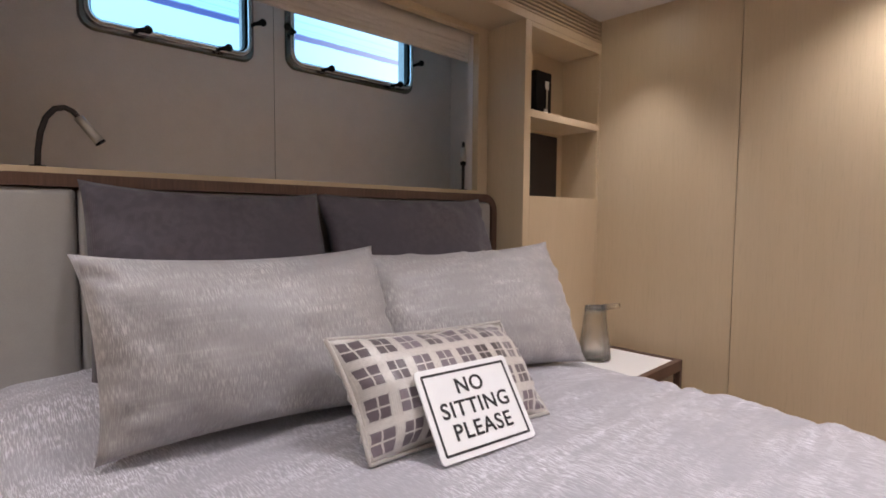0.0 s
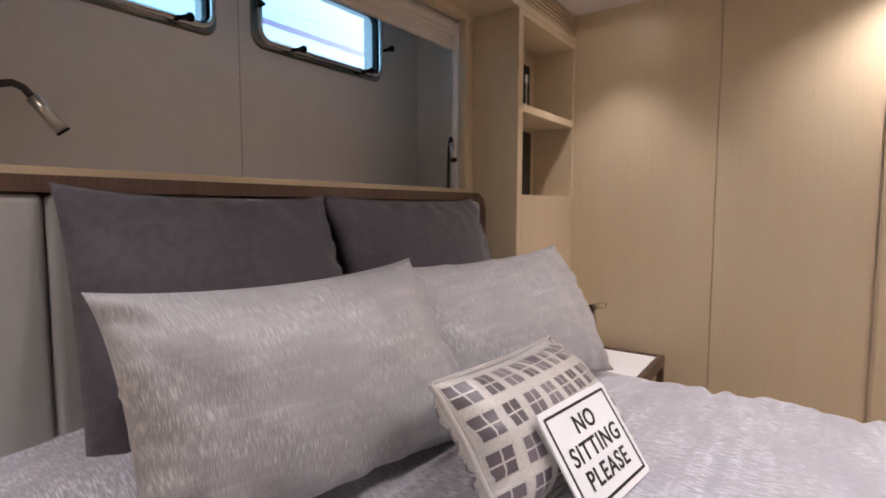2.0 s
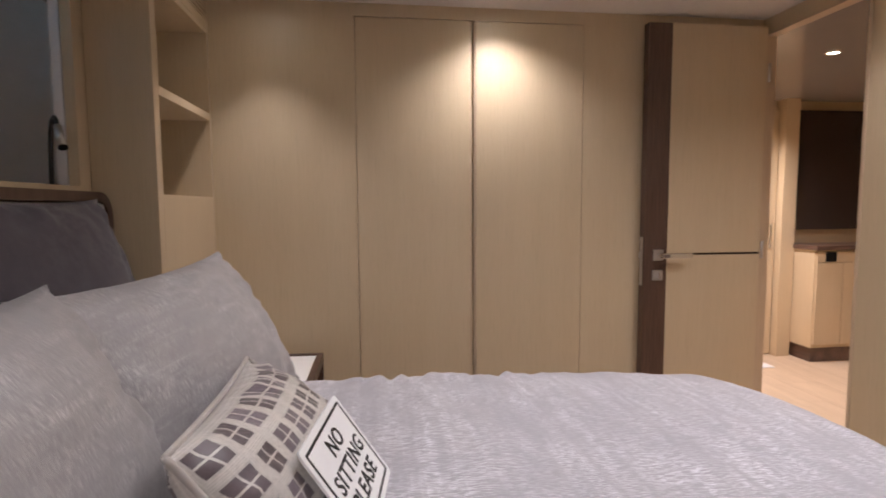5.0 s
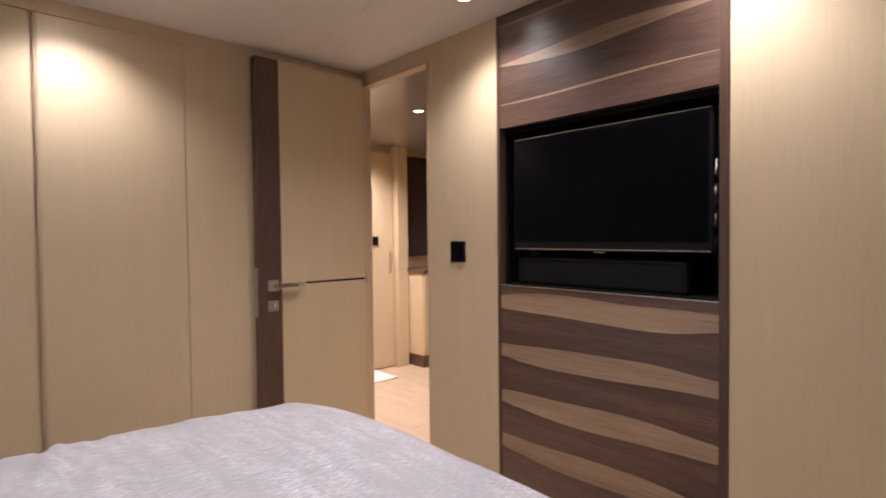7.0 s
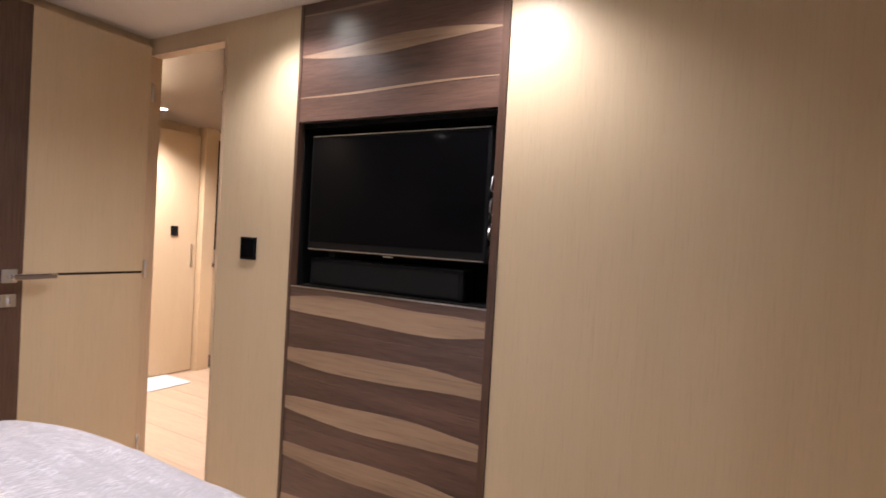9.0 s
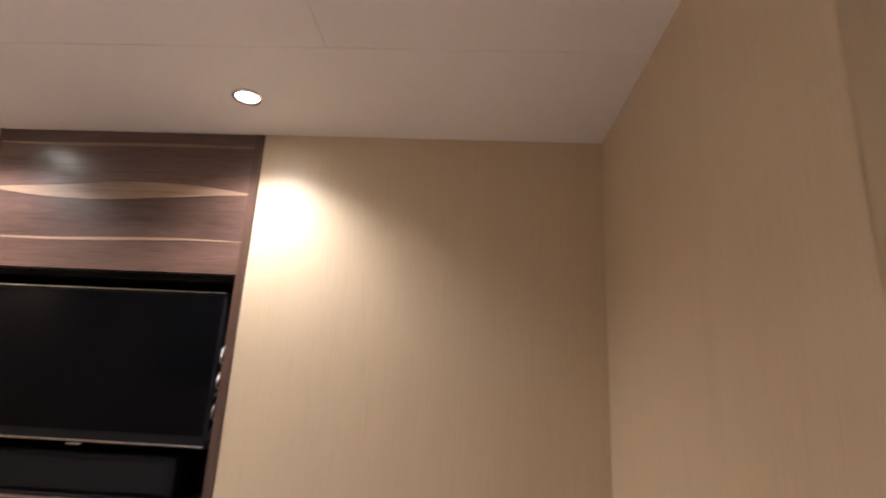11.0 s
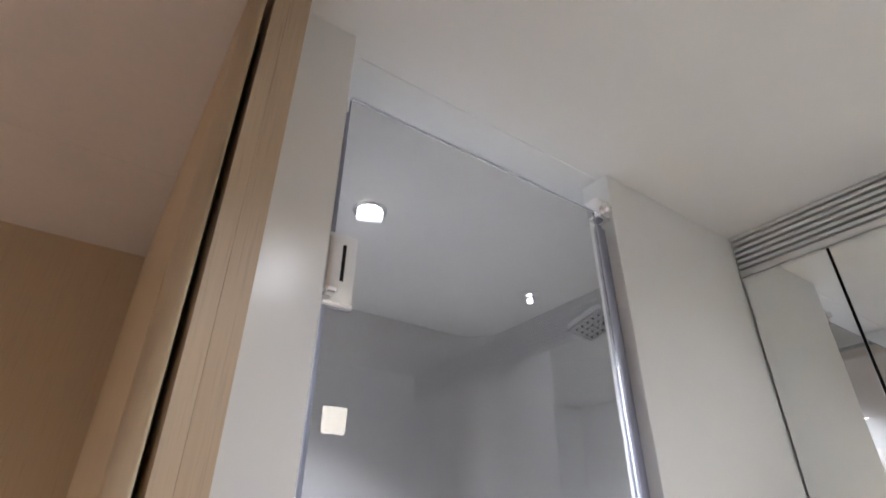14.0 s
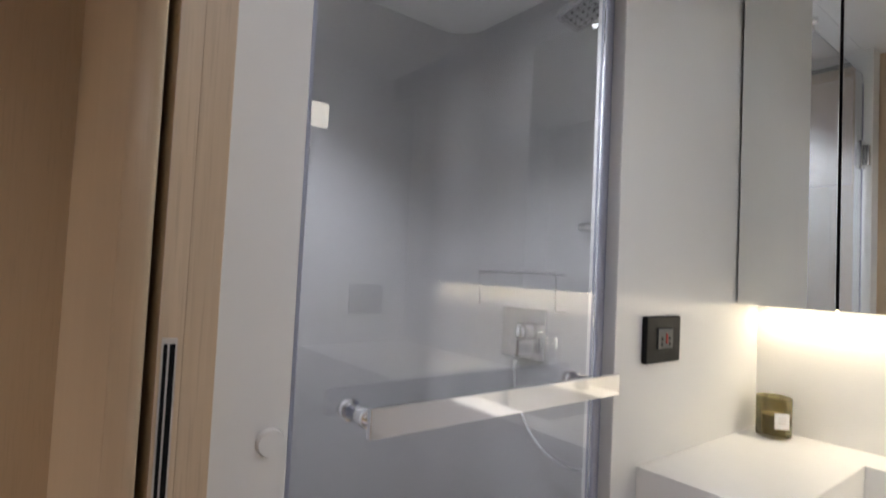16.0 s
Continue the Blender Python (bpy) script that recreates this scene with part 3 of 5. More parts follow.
def hull_window(name, x0, x1, z0, z1, label):
    w = thing(name, label, "window", ((x0 + x1) / 2, 3.07, z0), "hull windows", "structure")
    bm = bmesh.new()
    rounded_ring(bm, x0, x1, z0, z1, 0.035, 0.013, 3.048, 3.085)
    part("window_frame", bm, CHROME, w, "polished steel frame", True)
    bm = bmesh.new()
    rounded_ring(bm, x0 + 0.006, x1 - 0.006, z0 + 0.006, z1 - 0.006, 0.03, 0.006, 3.066, 3.10)
    part("gasket", bm, BLACK, w)
    p = one("pane", PANE, (x0, x1, 3.088, 3.094, z0, z1), w)
    p.visible_shadow = False
    bm = bmesh.new()
    rounded_ring(bm, x0 - 0.004, x1 + 0.004, z0 - 0.004, z1 + 0.004, 0.022, 0.025, 3.070, 3.079)
    part("flange", bm, FLANGE, w)
    for nm, x, z, side in (("latch", x0 + 0.12, z0 - 0.012, 0), ("latch", x1 - 0.11, z0 - 0.012, 0), ("latch", x0 - 0.012, z0 + 0.10, -1), ("latch", x1 + 0.012, z0 + 0.10, 1)):
        bm = bmesh.new()
        dx, dz = (side * 0.03, 0.012) if side else (0.028, 0.008)
        rod(bm, (x, 3.072, z), (x, 3.028, z), 0.007, 0.006, 12)
        rod(bm, (x, 3.034, z), (x + dx, 3.030, z + dz), 0.006, 0.010, 12)
        bmesh.ops.create_uvsphere(bm, u_segments=10, v_segments=8, radius=0.0135, matrix=Matrix.Translation((x + dx, 3.030, z + dz)))
        part(nm, bm, BLACK, w, "black locking knob", True)
    return w


hull_window("window_1", 0.945, 1.425, 1.795, 2.045, "hinged hull window in a polished steel frame")
hull_window("window_2", 1.605, 2.185, 1.805, 2.045, "hinged hull window in a polished steel frame")
one("wall_joint", GAP, (1.5310, 1.5322, 3.0790, 3.0805, 1.318, H), None)
tagged(bpy.data.objects["wall_joint"], "fine upright joint in the hull lining", "", "", "structure")


def haze():
    """Bright harbour light beyond the windows, with the side of a moored hull."""
    m, n, k, b = material("harbour_light")
    tc, sep = n.new("ShaderNodeTexCoord"), n.new("ShaderNodeSeparateXYZ")
    k.new(tc.outputs["Object"], sep.inputs[0])
    ns, mp = n.new("ShaderNodeTexNoise"), n.new("ShaderNodeMapping")
    mp.inputs["Scale"].default_value = (9, 1, 30)
    k.new(tc.outputs["Object"], mp.inputs["Vector"]), k.new(mp.outputs[0], ns.inputs["Vector"])
    ns.inputs["Scale"].default_value, ns.inputs["Detail"].default_value = 1.5, 5
    wob = n.new("ShaderNodeMath")
    wob.operation = "MULTIPLY_ADD"
    wob.inputs[1].default_value = 0.012
    k.new(ns.outputs["Fac"], wob.inputs[0]), k.new(sep.outputs["Z"], wob.inputs[2])
    ramp = n.new("ShaderNodeValToRGB")
    ramp.color_ramp.interpolation = "LINEAR"
    el = ramp.color_ramp.elements
    pale_blue, navy, line = (0.22, 0.60, 1.0), (0.03, 0.07, 0.30), (0.12, 0.26, 0.60)
    el[0].position, el[0].color = 0.0, (0.26, 0.66, 1.0, 1)
    el[1].position, el[1].color = 1.0, (0.36, 0.68, 1.0, 1)
    for p, c in ((0.586, (0.28, 0.66, 1.0)), (0.590, navy), (0.611, navy), (0.615, pale_blue), (0.624, pale_blue), (0.6265, line), (0.629, pale_blue),
                 (0.635, pale_blue), (0.6375, line), (0.640, pale_blue), (0.662, pale_blue), (0.6645, line), (0.667, pale_blue)):
        e = el.new(p)
        e.color = (*c, 1)
    mr = n.new("ShaderNodeMapRange")
    mr.inputs["From Min"].default_value, mr.inputs["From Max"].default_value = 1.4, 2.75
    k.new(wob.outputs[0], mr.inputs["Value"]), k.new(mr.outputs[0], ramp.inputs["Fac"])
    side = n.new("ShaderNodeMapRange")
    side.inputs["From Min"].default_value, side.inputs["From Max"].default_value = 1.9, 3.3
    side.inputs["To Min"].default_value, side.inputs["To Max"].default_value = 0.0, 0.5
    k.new(sep.outputs["X"], side.inputs["Value"])
    pale = n.new("ShaderNodeMix")
    pale.data_type = "RGBA"
    pale.inputs["B"].default_value = (0.88, 0.93, 1.0, 1)
    k.new(side.outputs[0], pale.inputs["Factor"]), k.new(ramp.outputs["Color"], pale.inputs["A"])
    k.new(pale.outputs["Result"], b.inputs["Emission Color"])
    b.inputs["Base Color"].default_value = (0, 0, 0, 1)
    b.inputs["Emission Strength"].default_value = HAZE
    return m


HAZE = 1.9
one("backdrop", haze(), (-4, 7.5, 3.9, 3.95, 0.5, 4.5), None)
tagged(bpy.data.objects["backdrop"], "pale blue harbour light with a dark hull stripe", "", "", "structure")

# ---- roman blind ----
blind = thing("roman_blind", "beige roman blind drawn up in soft folds", "blind", (1.43, 2.70, 1.86))
one("headrail", BLIND, (0.60, 2.25, 2.668, 2.73, 1.955, 2.05), blind, bevel=0.004)
for i in range(5):
    bm = bmesh.new()
    z, y = 1.850 + 0.014 * i, 2.708 - 0.007 * i
    pts = []
    for s in range(61):
        u = s / 60
        x = 0.60 + 1.63 * u
        sag = 0.004 * math.sin(u * math.pi * 3 + i) + 0.003 * noise.noise(Vector((u * 9, i, 0)))
        pts.append((x, y, z + sag))
    rings = []
    for x, yy, zz in pts:
        prof = [(0.0, 0.0), (-0.006, 0.006), (-0.007, 0.016), (-0.002, 0.11 - 0.013 * i), (0.010, 0.11 - 0.013 * i), (0.012, 0.008), (0.008, 0.0)]
        rings.append([bm.verts.new((x, yy + a, zz + c)) for a, c in prof])
    for p, q in zip(rings, rings[1:]):
        for j in range(7):
            bm.faces.new((p[j], p[(j + 1) % 7], q[(j + 1) % 7], q[j]))
    bm.faces.new(rings[0]), bm.faces.new(rings[-1])
    part("fold", bm, BLIND, blind, smooth=True)
bm = bmesh.new()
tube(bm, [(2.235, 2.70, 1.86), (2.236, 2.701, 1.6), (2.235, 2.70, 1.33)], 0.0018, 6)
part("cord", bm, BLIND, blind, "thin pull cord")
one("side_track", LINER, (2.182, 2.20, 2.664, 2.69, 1.32, 1.94), blind)

# ---- reading lamps ----


def reading_lamp(x, turn, tall, label):
    lamp = thing("reading_lamp", label, "reading lamp", (x, 2.70, 1.318), "reading lamps over the bed")
    c, s = math.cos(radians(turn)), math.sin(radians(turn))
    bm = bmesh.new()
    spun(bm, [(0.0, 0.012), (0.016, 0.011), (0.019, 0.004), (0.019, 0.0)], (x, 2.70, 1.318), 20)
    part("base", bm, BLACK, lamp, smooth=True)
    line = [(0, 0), (0.002, 0.05), (0.008, 0.10), (0.019, 0.142), (0.036, 0.168), (0.055, 0.174), (0.070, 0.166), (0.080, 0.150)]
    way = []
    for (d0, z0), (d1, z1) in zip(line, line[1:]):
        way += [(d0 + (d1 - d0) * i / 4, z0 + (z1 - z0) * i / 4) for i in range(4)]
    way.append(line[-1])
    pts = [Vector((x + c * d, 2.70 + s * d, 1.322 + z * tall)) for d, z in way]
    bm = bmesh.new()
    tube(bm, pts, 0.0064, 12)
    part("gooseneck", bm, BRONZE, lamp, "dark leather-wrapped gooseneck", True)
    a = pts[-1]
    way = (pts[-1] - pts[-2]).normalized()
    bm = bmesh.new()
    rod(bm, a, a + way * 0.068, 0.0105, 0.0115, 20)
    part("head", bm, STEEL, lamp, "brushed steel spot head", True)
    bm = bmesh.new()
    rod(bm, a + way * 0.0682, a + way * 0.073, 0.0120, 0.0120, 20)
    part("rim", bm, BLACK, lamp)
    return lamp


reading_lamp(0.768, -12, 0.82, "gooseneck reading lamp with a brushed steel head")
reading_lamp(2.168, -136, 1.08, "gooseneck reading lamp turned towards the bed")

# ---- bedside table with carafe ----
night = thing("bedside_table", "walnut bedside table with a white inset top", "bedside table", (2.48, 2.22, 0))
for nm, b in (("rail", (2.20, 2.735, 2.01, 2.035, 0.605, 0.648)), ("rail", (2.71, 2.735, 2.035, 2.41, 0.605, 0.648)), ("rail", (2.20, 2.735, 2.41, 2.436, 0.605, 0.648)),
              ("rail", (2.20, 2.225, 2.035, 2.41, 0.605, 0.648)),
              ("leg", (2.71, 2.735, 2.01, 2.035, 0, 0.605)), ("leg", (2.71, 2.735, 2.41, 2.436, 0, 0.605)), ("leg", (2.20, 2.225, 2.01, 2.035, 0, 0.605)), ("leg", (2.20, 2.225, 2.41, 2.436, 0, 0.605))):
    one(nm, WALNUT_V, b, night, bevel=0.002)
one("top", STONE, (2.225, 2.71, 2.035, 2.41, 0.615, 0.643), night, "white inset top")
one("lower_shelf", OAK_X, (2.225, 2.71, 2.035, 2.41, 0.20, 0.22), night)

RIPPLE = glass("rippled_glass", (0.98, 0.98, 0.96), 0.12)
_n, _k = RIPPLE.node_tree.nodes, RIPPLE.node_tree.links
_v, _b = _n.new("ShaderNodeTexNoise"), _n.new("ShaderNodeBump")
_v.inputs["Scale"].default_value = 90
_b.inputs["Strength"].default_value, _b.inputs["Distance"].default_value = 0.6, 0.003
_k.new(_v.outputs["Fac"], _b.inputs["Height"]), _k.new(_b.outputs[0], _n["Principled BSDF"].inputs["Normal"])
car = thing("carafe", "rippled clear glass carafe with a tumbler lid", "carafe", (2.50, 2.27, 0.643))
bm = bmesh.new()
spun(bm, [(0.0, 0.0), (0.062, 0.0), (0.066, 0.006), (0.060, 0.06), (0.050, 0.13), (0.043, 0.19), (0.041, 0.215), (0.038, 0.215), (0.040, 0.19), (0.047, 0.13), (0.057, 0.06), (0.060, 0.012), (0.0, 0.010)], (2.50, 2.27, 0.643), 36)
part("jug", bm, RIPPLE, car, smooth=True)
bm = bmesh.new()
rod(bm, (2.53, 2.255, 0.851), (2.60, 2.22, 0.856), 0.014, 0.011, 12)
part("spout", bm, RIPPLE, car, smooth=True)

# ---- checked cushion and sign ----


def check_cloth():
    m, n, k, b = material("checked_silk")
    tc, sep = n.new("ShaderNodeTexCoord"), n.new("ShaderNodeSeparateXYZ")
    k.new(tc.outputs["UV"], sep.inputs[0])

    def op(kind, a, c=None, d=None):
        q = n.new("ShaderNodeMath")
        q.operation = kind
        for i, v in enumerate((a, c, d)):
            if v is None:
                continue
            if isinstance(v, float):
                q.inputs[i].default_value = v
            else:
                k.new(v, q.inputs[i])
        return q.outputs[0]
    masks, cells, lines = [], [], []
    for ax, pitch in (("X", 0.0600), ("Y", 0.056)):
        s = op("DIVIDE", sep.outputs[ax], pitch)
        f = op("FRACT", s)
        cells.append(op("FLOOR", s))
        off = op("ABSOLUTE", op("SUBTRACT", f, 0.5))
        masks.append(op("MULTIPLY", op("LESS_THAN", off, 0.335), op("GREATER_THAN", off, 0.028)))
        lines.append(op("LESS_THAN", op("ABSOLUTE", op("SUBTRACT", op("ABSOLUTE", op("SUBTRACT", off, 0.44)), 0.030)), 0.014))
    both = op("MULTIPLY", masks[0], masks[1])
    comb, wn = n.new("ShaderNodeCombineXYZ"), n.new("ShaderNodeTexWhiteNoise")
    k.new(cells[0], comb.inputs[0]), k.new(cells[1], comb.inputs[1]), k.new(comb.outputs[0], wn.inputs["Vector"])
    ramp = n.new("ShaderNodeValToRGB")
    ramp.color_ramp.elements[0].color, ramp.color_ramp.elements[1].color = (0.060, 0.042, 0.045, 1), (0.20, 0.165, 0.19, 1)
    k.new(wn.outputs["Value"], ramp.inputs["Fac"])
    nz = n.new("ShaderNodeTexNoise")
    nz.inputs["Scale"].default_value, nz.inputs["Detail"].default_value = 160, 4
    k.new(tc.outputs["UV"], nz.inputs["Vector"])
    ivory = n.new("ShaderNodeValToRGB")
    ivory.color_ramp.elements[0].color, ivory.color_ramp.elements[1].color = (0.36, 0.335, 0.31, 1), (0.62, 0.59, 0.55, 1)
    k.new(nz.outputs["Fac"], ivory.inputs["Fac"])
    mix = n.new("ShaderNodeMix")
    mix.data_type = "RGBA"
    k.new(both, mix.inputs["Factor"]), k.new(ivory.outputs[0], mix.inputs["A"]), k.new(ramp.outputs[0], mix.inputs["B"])
    ribbon = n.new("ShaderNodeMix")
    ribbon.data_type = "RGBA"
    ribbon.inputs["B"].default_value = (0.74, 0.70, 0.65, 1)
    k.new(op("MULTIPLY", op("MAXIMUM", lines[0], lines[1]), 0.35), ribbon.inputs["Factor"])
    k.new(mix.outputs["Result"], ribbon.inputs["A"]), k.new(ribbon.outputs["Result"], b.inputs["Base Color"])
    b.inputs["Roughness"].default_value, b.inputs["Sheen Weight"].default_value = 0.36, 0.2
    bp = n.new("ShaderNodeBump")
    bp.inputs["Strength"].default_value, bp.inputs["Distance"].default_value = 0.4, 0.002
    h = op("ADD", both, nz.outputs["Fac"])
    k.new(h, bp.inputs["Height"]), k.new(bp.outputs[0], b.inputs["Normal"])
    return m


CHECK = check_cloth()
C_TL, C_TR, C_BL, C_BR = (1.095, 2.005, 0.995), (1.636, 2.05, 0.947), (1.108, 1.888, 0.80), (1.525, 1.82, 0.80)
small = pillow("cushion", "small ivory cushion with mauve four-pane checks", C_TL, C_TR, C_BL, C_BR, 0.15, CHECK, 7, pinch=0.10, wrinkle=0.012)
_tl, _tr, _bl, _br = map(Vector, (C_TL, C_TR, C_BL, C_BR))
IVORY = fabric("ivory_cord", (0.42, 0.39, 0.36), (0.62, 0.58, 0.54), 0.6, 0.3, (400, 400, 400), 20, 1.0)
bm = bmesh.new()
_ring = []
for p, q, nrm in ((_tl, _tr, 1), (_tr, _br, 1), (_br, _bl, 1), (_bl, _tl, 1)):
    cen = (_tl + _tr + _bl + _br) / 4
    for i in range(24):
        u = i / 24
        c = p.lerp(q, u)
        pull = 0.20 * u * (1 - u)
        _ring.append(c + (cen - c) * pull)
_ring.append(_ring[0])
tube(bm, _ring, 0.0045, 8)
part("piping", bm, IVORY, small, "twisted ivory piping", True)

sign = thing("sign", "white board sign with black border propped on a cushion", "sign", (1.30, 1.78, 0.80))
S_TL, S_TR, S_BR, S_BL = Vector((1.201, 1.885, 0.941)), Vector((1.419, 1.855, 0.939)), Vector((1.401, 1.763, 0.805)), Vector((1.186, 1.790, 0.805))
sx = ((S_TR - S_TL) + (S_BR - S_BL)).normalized()
sn = sx.cross((S_TL - S_BL) + (S_TR - S_BR)).normalized()
sz = sn.cross(sx)
S_W, S_H = ((S_TR - S_TL).length + (S_BR - S_BL).length) / 2, ((S_TL - S_BL).length + (S_TR - S_BR).length) / 2
S_M = Matrix.Translation((S_TL + S_TR + S_BL + S_BR) / 4) @ Matrix((sx, sz, sn)).transposed().to_4x4()
SIGN_WHITE = plain("sign_white", (0.80, 0.80, 0.80), 0.4, 0, 0.02, 30, 0.0)
INK = plain("black_ink", (0.012, 0.012, 0.013), 0.5, 0, 0.1, 60, 0.0)


def rounded_plate(bm, w, h, r, z0, z1, seg=6, hole=None):
    def loop(ww, hh, rr):
        pts = []
        for cx, cy, q0 in ((ww / 2 - rr, hh / 2 - rr, 0), (-ww / 2 + rr, hh / 2 - rr, 90), (-ww / 2 + rr, -hh / 2 + rr, 180), (ww / 2 - rr, -hh / 2 + rr, 270)):
            for i in range(seg + 1):
                q = radians(q0 + 90 * i / seg)
                pts.append((cx + rr * math.cos(q), cy + rr * math.sin(q)))
        return pts
    lo, hi = ([bm.verts.new((x, y, z)) for x, y in loop(w, h, r)] for z in (z0, z1))
    n = len(lo)
    for j in range(n):
        bm.faces.new((lo[j], lo[(j + 1) % n], hi[(j + 1) % n], hi[j]))
    if hole is None:
        bm.faces.new(lo), bm.faces.new(hi)
    else:
        li, hj = ([bm.verts.new((x, y, z)) for x, y in loop(w - 2 * hole, h - 2 * hole, max(r - hole, 0.0015))] for z in (z0, z1))
        for j in range(n):
            k = (j + 1) % n
            bm.faces.new((li[j], li[k], hj[k], hj[j])), bm.faces.new((lo[j], lo[k], li[k], li[j])), bm.faces.new((hi[j], hi[k], hj[k], hj[j]))


def on_sign(name, bm, mat, label=""):
    bmesh.ops.transform(bm, matrix=S_M, verts=bm.verts)
    return part(name, bm, mat, sign, label)


bm = bmesh.new()
rounded_plate(bm, S_W, S_H, 0.008, -0.004, 0.0)
on_sign("board", bm, SIGN_WHITE)
bm = bmesh.new()
rounded_plate(bm, S_W - 0.020, S_H - 0.020, 0.003, 0.0, 0.0006, 4, 0.0045)
on_sign("border", bm, INK, "black border line")


def lettering(text, size, m, mat, parent, bold=0.0, name="lettering"):
    cu = bpy.data.curves.new(name, "FONT")
    cu.body, cu.size, cu.align_x, cu.align_y, cu.extrude, cu.offset = text, size, "CENTER", "CENTER", 0.0004, bold
    cu.space_character = 1.12
    tmp = bpy.data.objects.new(name, cu)
    scene.collection.objects.link(tmp)
    me = bpy.data.meshes.new_from_object(tmp.evaluated_get(bpy.context.evaluated_depsgraph_get()))
    bpy.data.objects.remove(tmp)
    me.materials.clear()
    me.materials.append(mat)
    me.transform(m)
    ob = new(name, me)
    ob.parent = parent
    ob.matrix_parent_inverse = parent.matrix_world.inverted()
    return ob


for _t, _dy, _dx in (("NO", 0.245, 0.0), ("SITTING", 0.005, 0.0), ("PLEASE", -0.235, 0.0)):
    lettering(_t, 0.24 * S_H, S_M @ Matrix.Translation((_dx, _dy * S_H, 0.0008)), INK, sign, 0.0006)

# ---- walnut television wall ----
panel = thing("walnut_wall_panel", "walnut veneer wall panel with pale sapwood bands", "wall panel", (1.43, 0, 0))
PX0, PX1 = 1.010, 1.850
one("side_strip", WALNUT_V, (PX0, 1.034, -0.028, 0.004, 0, H - 0.002), panel, "upright walnut strip")
one("side_strip", WALNUT_V, (1.836, PX1, -0.028, 0.004, 0, H - 0.002), panel, "upright walnut strip")
_zs = [0.02, 0.17, 0.355, 0.54, 0.725, 0.91, 1.056]
for a, b in zip(_zs, _zs[1:]):
    one("veneer_leaf", WALNUT, (1.0345, 1.8355, -0.026, 0.001, a + 0.0002, b - 0.0002), panel)
_zt = [1.664, 1.755, 1.905, 2.05, H - 0.002]
for a, b in zip(_zt, _zt[1:]):
    one("veneer_leaf", WALNUT, (1.0345, 1.8355, -0.026, 0.001, a + 0.0002, b - 0.0002), panel)


def streak(zc, half, bow, tilt, seed, belly=1.0, thin=0.25):
    """A pale band along a leaf: thin at its ends or even, swelling and wandering between."""
    bm = bmesh.new()
    rows = []
    for i in range(49):
        u = i / 48
        x = 1.0348 + 0.8004 * u
        w = half * (thin + (1 - thin) * math.sin(math.pi * u) ** belly)
        wa = 0.007 * noise.noise(Vector((u * 3.2, seed, 0))) + 0.0012 * noise.noise(Vector((u * 22, seed, 3)))
        wb = 0.007 * noise.noise(Vector((u * 3.2, seed, 9))) + 0.0012 * noise.noise(Vector((u * 22, seed, 6)))
        c = zc + tilt * (u - 0.5) + bow * math.sin(2 * math.pi * u)
        wa, wb = wa * min(1, w / 0.02), wb * min(1, w / 0.02)
        rows.append([bm.verts.new((x, y, z)) for y, z in ((0.0, c - w + wb), (0.0022, c - w + wb), (0.0022, c + w + wa), (0.0, c + w + wa))])
    for p, q in zip(rows, rows[1:]):
        for j in range(4):
            bm.faces.new((p[j], p[(j + 1) % 4], q[(j + 1) % 4], q[j]))
    bm.faces.new(rows[0]), bm.faces.new(rows[-1])
    return part("sapwood_band", bm, SAP, panel, "pale sapwood band")


for _zc, _bow, _tilt, _s in ((0.992, -0.006, 0.0, 1.3), (0.805, 0.004, -0.004, 4.1), (0.620, 0.003, 0.0, 7.7), (0.440, 0.004, 0.01, 11.2), (0.255, 0.004, 0.0, 15.2)):
    streak(_zc, 0.040, _bow, _tilt, _s, 1.0, 0.62)
streak(1.905, 0.026, 0.006, 0.0, 21.0, 1.0, 0.10)
streak(1.756, 0.0045, 0.003, -0.006, 23.0, 1.0, 0.20)
streak(2.055, 0.005, 0.002, 0.0, 27.0, 1.0, 0.3)

# recess, television, sound bar, cables
rec = thing("television_recess", "black lined recess holding the television", "wall recess", (1.43, -0.1, 1.06))
for nm, b in (("back", (1.034, 1.836, -0.199, -0.19, 1.056, 1.664)), ("lining", (1.034, 1.040, -0.19, -0.027, 1.056, 1.664)), ("lining", (1.830, 1.836, -0.19, -0.027, 1.056, 1.664)),
              ("lining", (1.04, 1.83, -0.19, -0.027, 1.646, 1.664)), ("lining", (1.04, 1.83, -0.19, -0.027, 1.056, 1.061))):
    one(nm, DARK_RECESS, b, rec)
one("edge_strip", STEEL, (1.036, 1.834, -0.002, 0.0035, 1.0545, 1.0580), rec, "thin metal edge")
tv = thing("television", "black flat television in a walnut wall recess", "television", (1.42, -0.06, 1.2))
one("housing", BLACK, (1.062, 1.797, -0.085, -0.032, 1.192, 1.618), tv, bevel=0.006)
one("screen", GLOSS, (1.075, 1.785, -0.033, -0.0310, 1.225, 1.605), tv, "glossy black screen")
one("lower_trim", STEEL, (1.070, 1.790, -0.033, -0.0295, 1.196, 1.1995), tv, "thin silver lower edge")
# Steel strip put in for the bright highlight along the top edge.
one("upper_highlight", STEEL, (1.070, 1.790, -0.034, -0.0305, 1.6135, 1.6160), tv, "thin steel strip put in for the highlight on the upper edge")
one("badge", STEEL, (1.405, 1.445, -0.032, -0.0292, 1.187, 1.1915), tv)
one("bracket", BLACK, (1.30, 1.56, -0.19, -0.085, 1.30, 1.50), tv)
bar = thing("sound_bar", "black sound bar below the television", "sound bar", (1.45, -0.1, 1.061))
one("body", BLACK, (1.14, 1.79, -0.13, -0.045, 1.061, 1.165), bar, bevel=0.008)
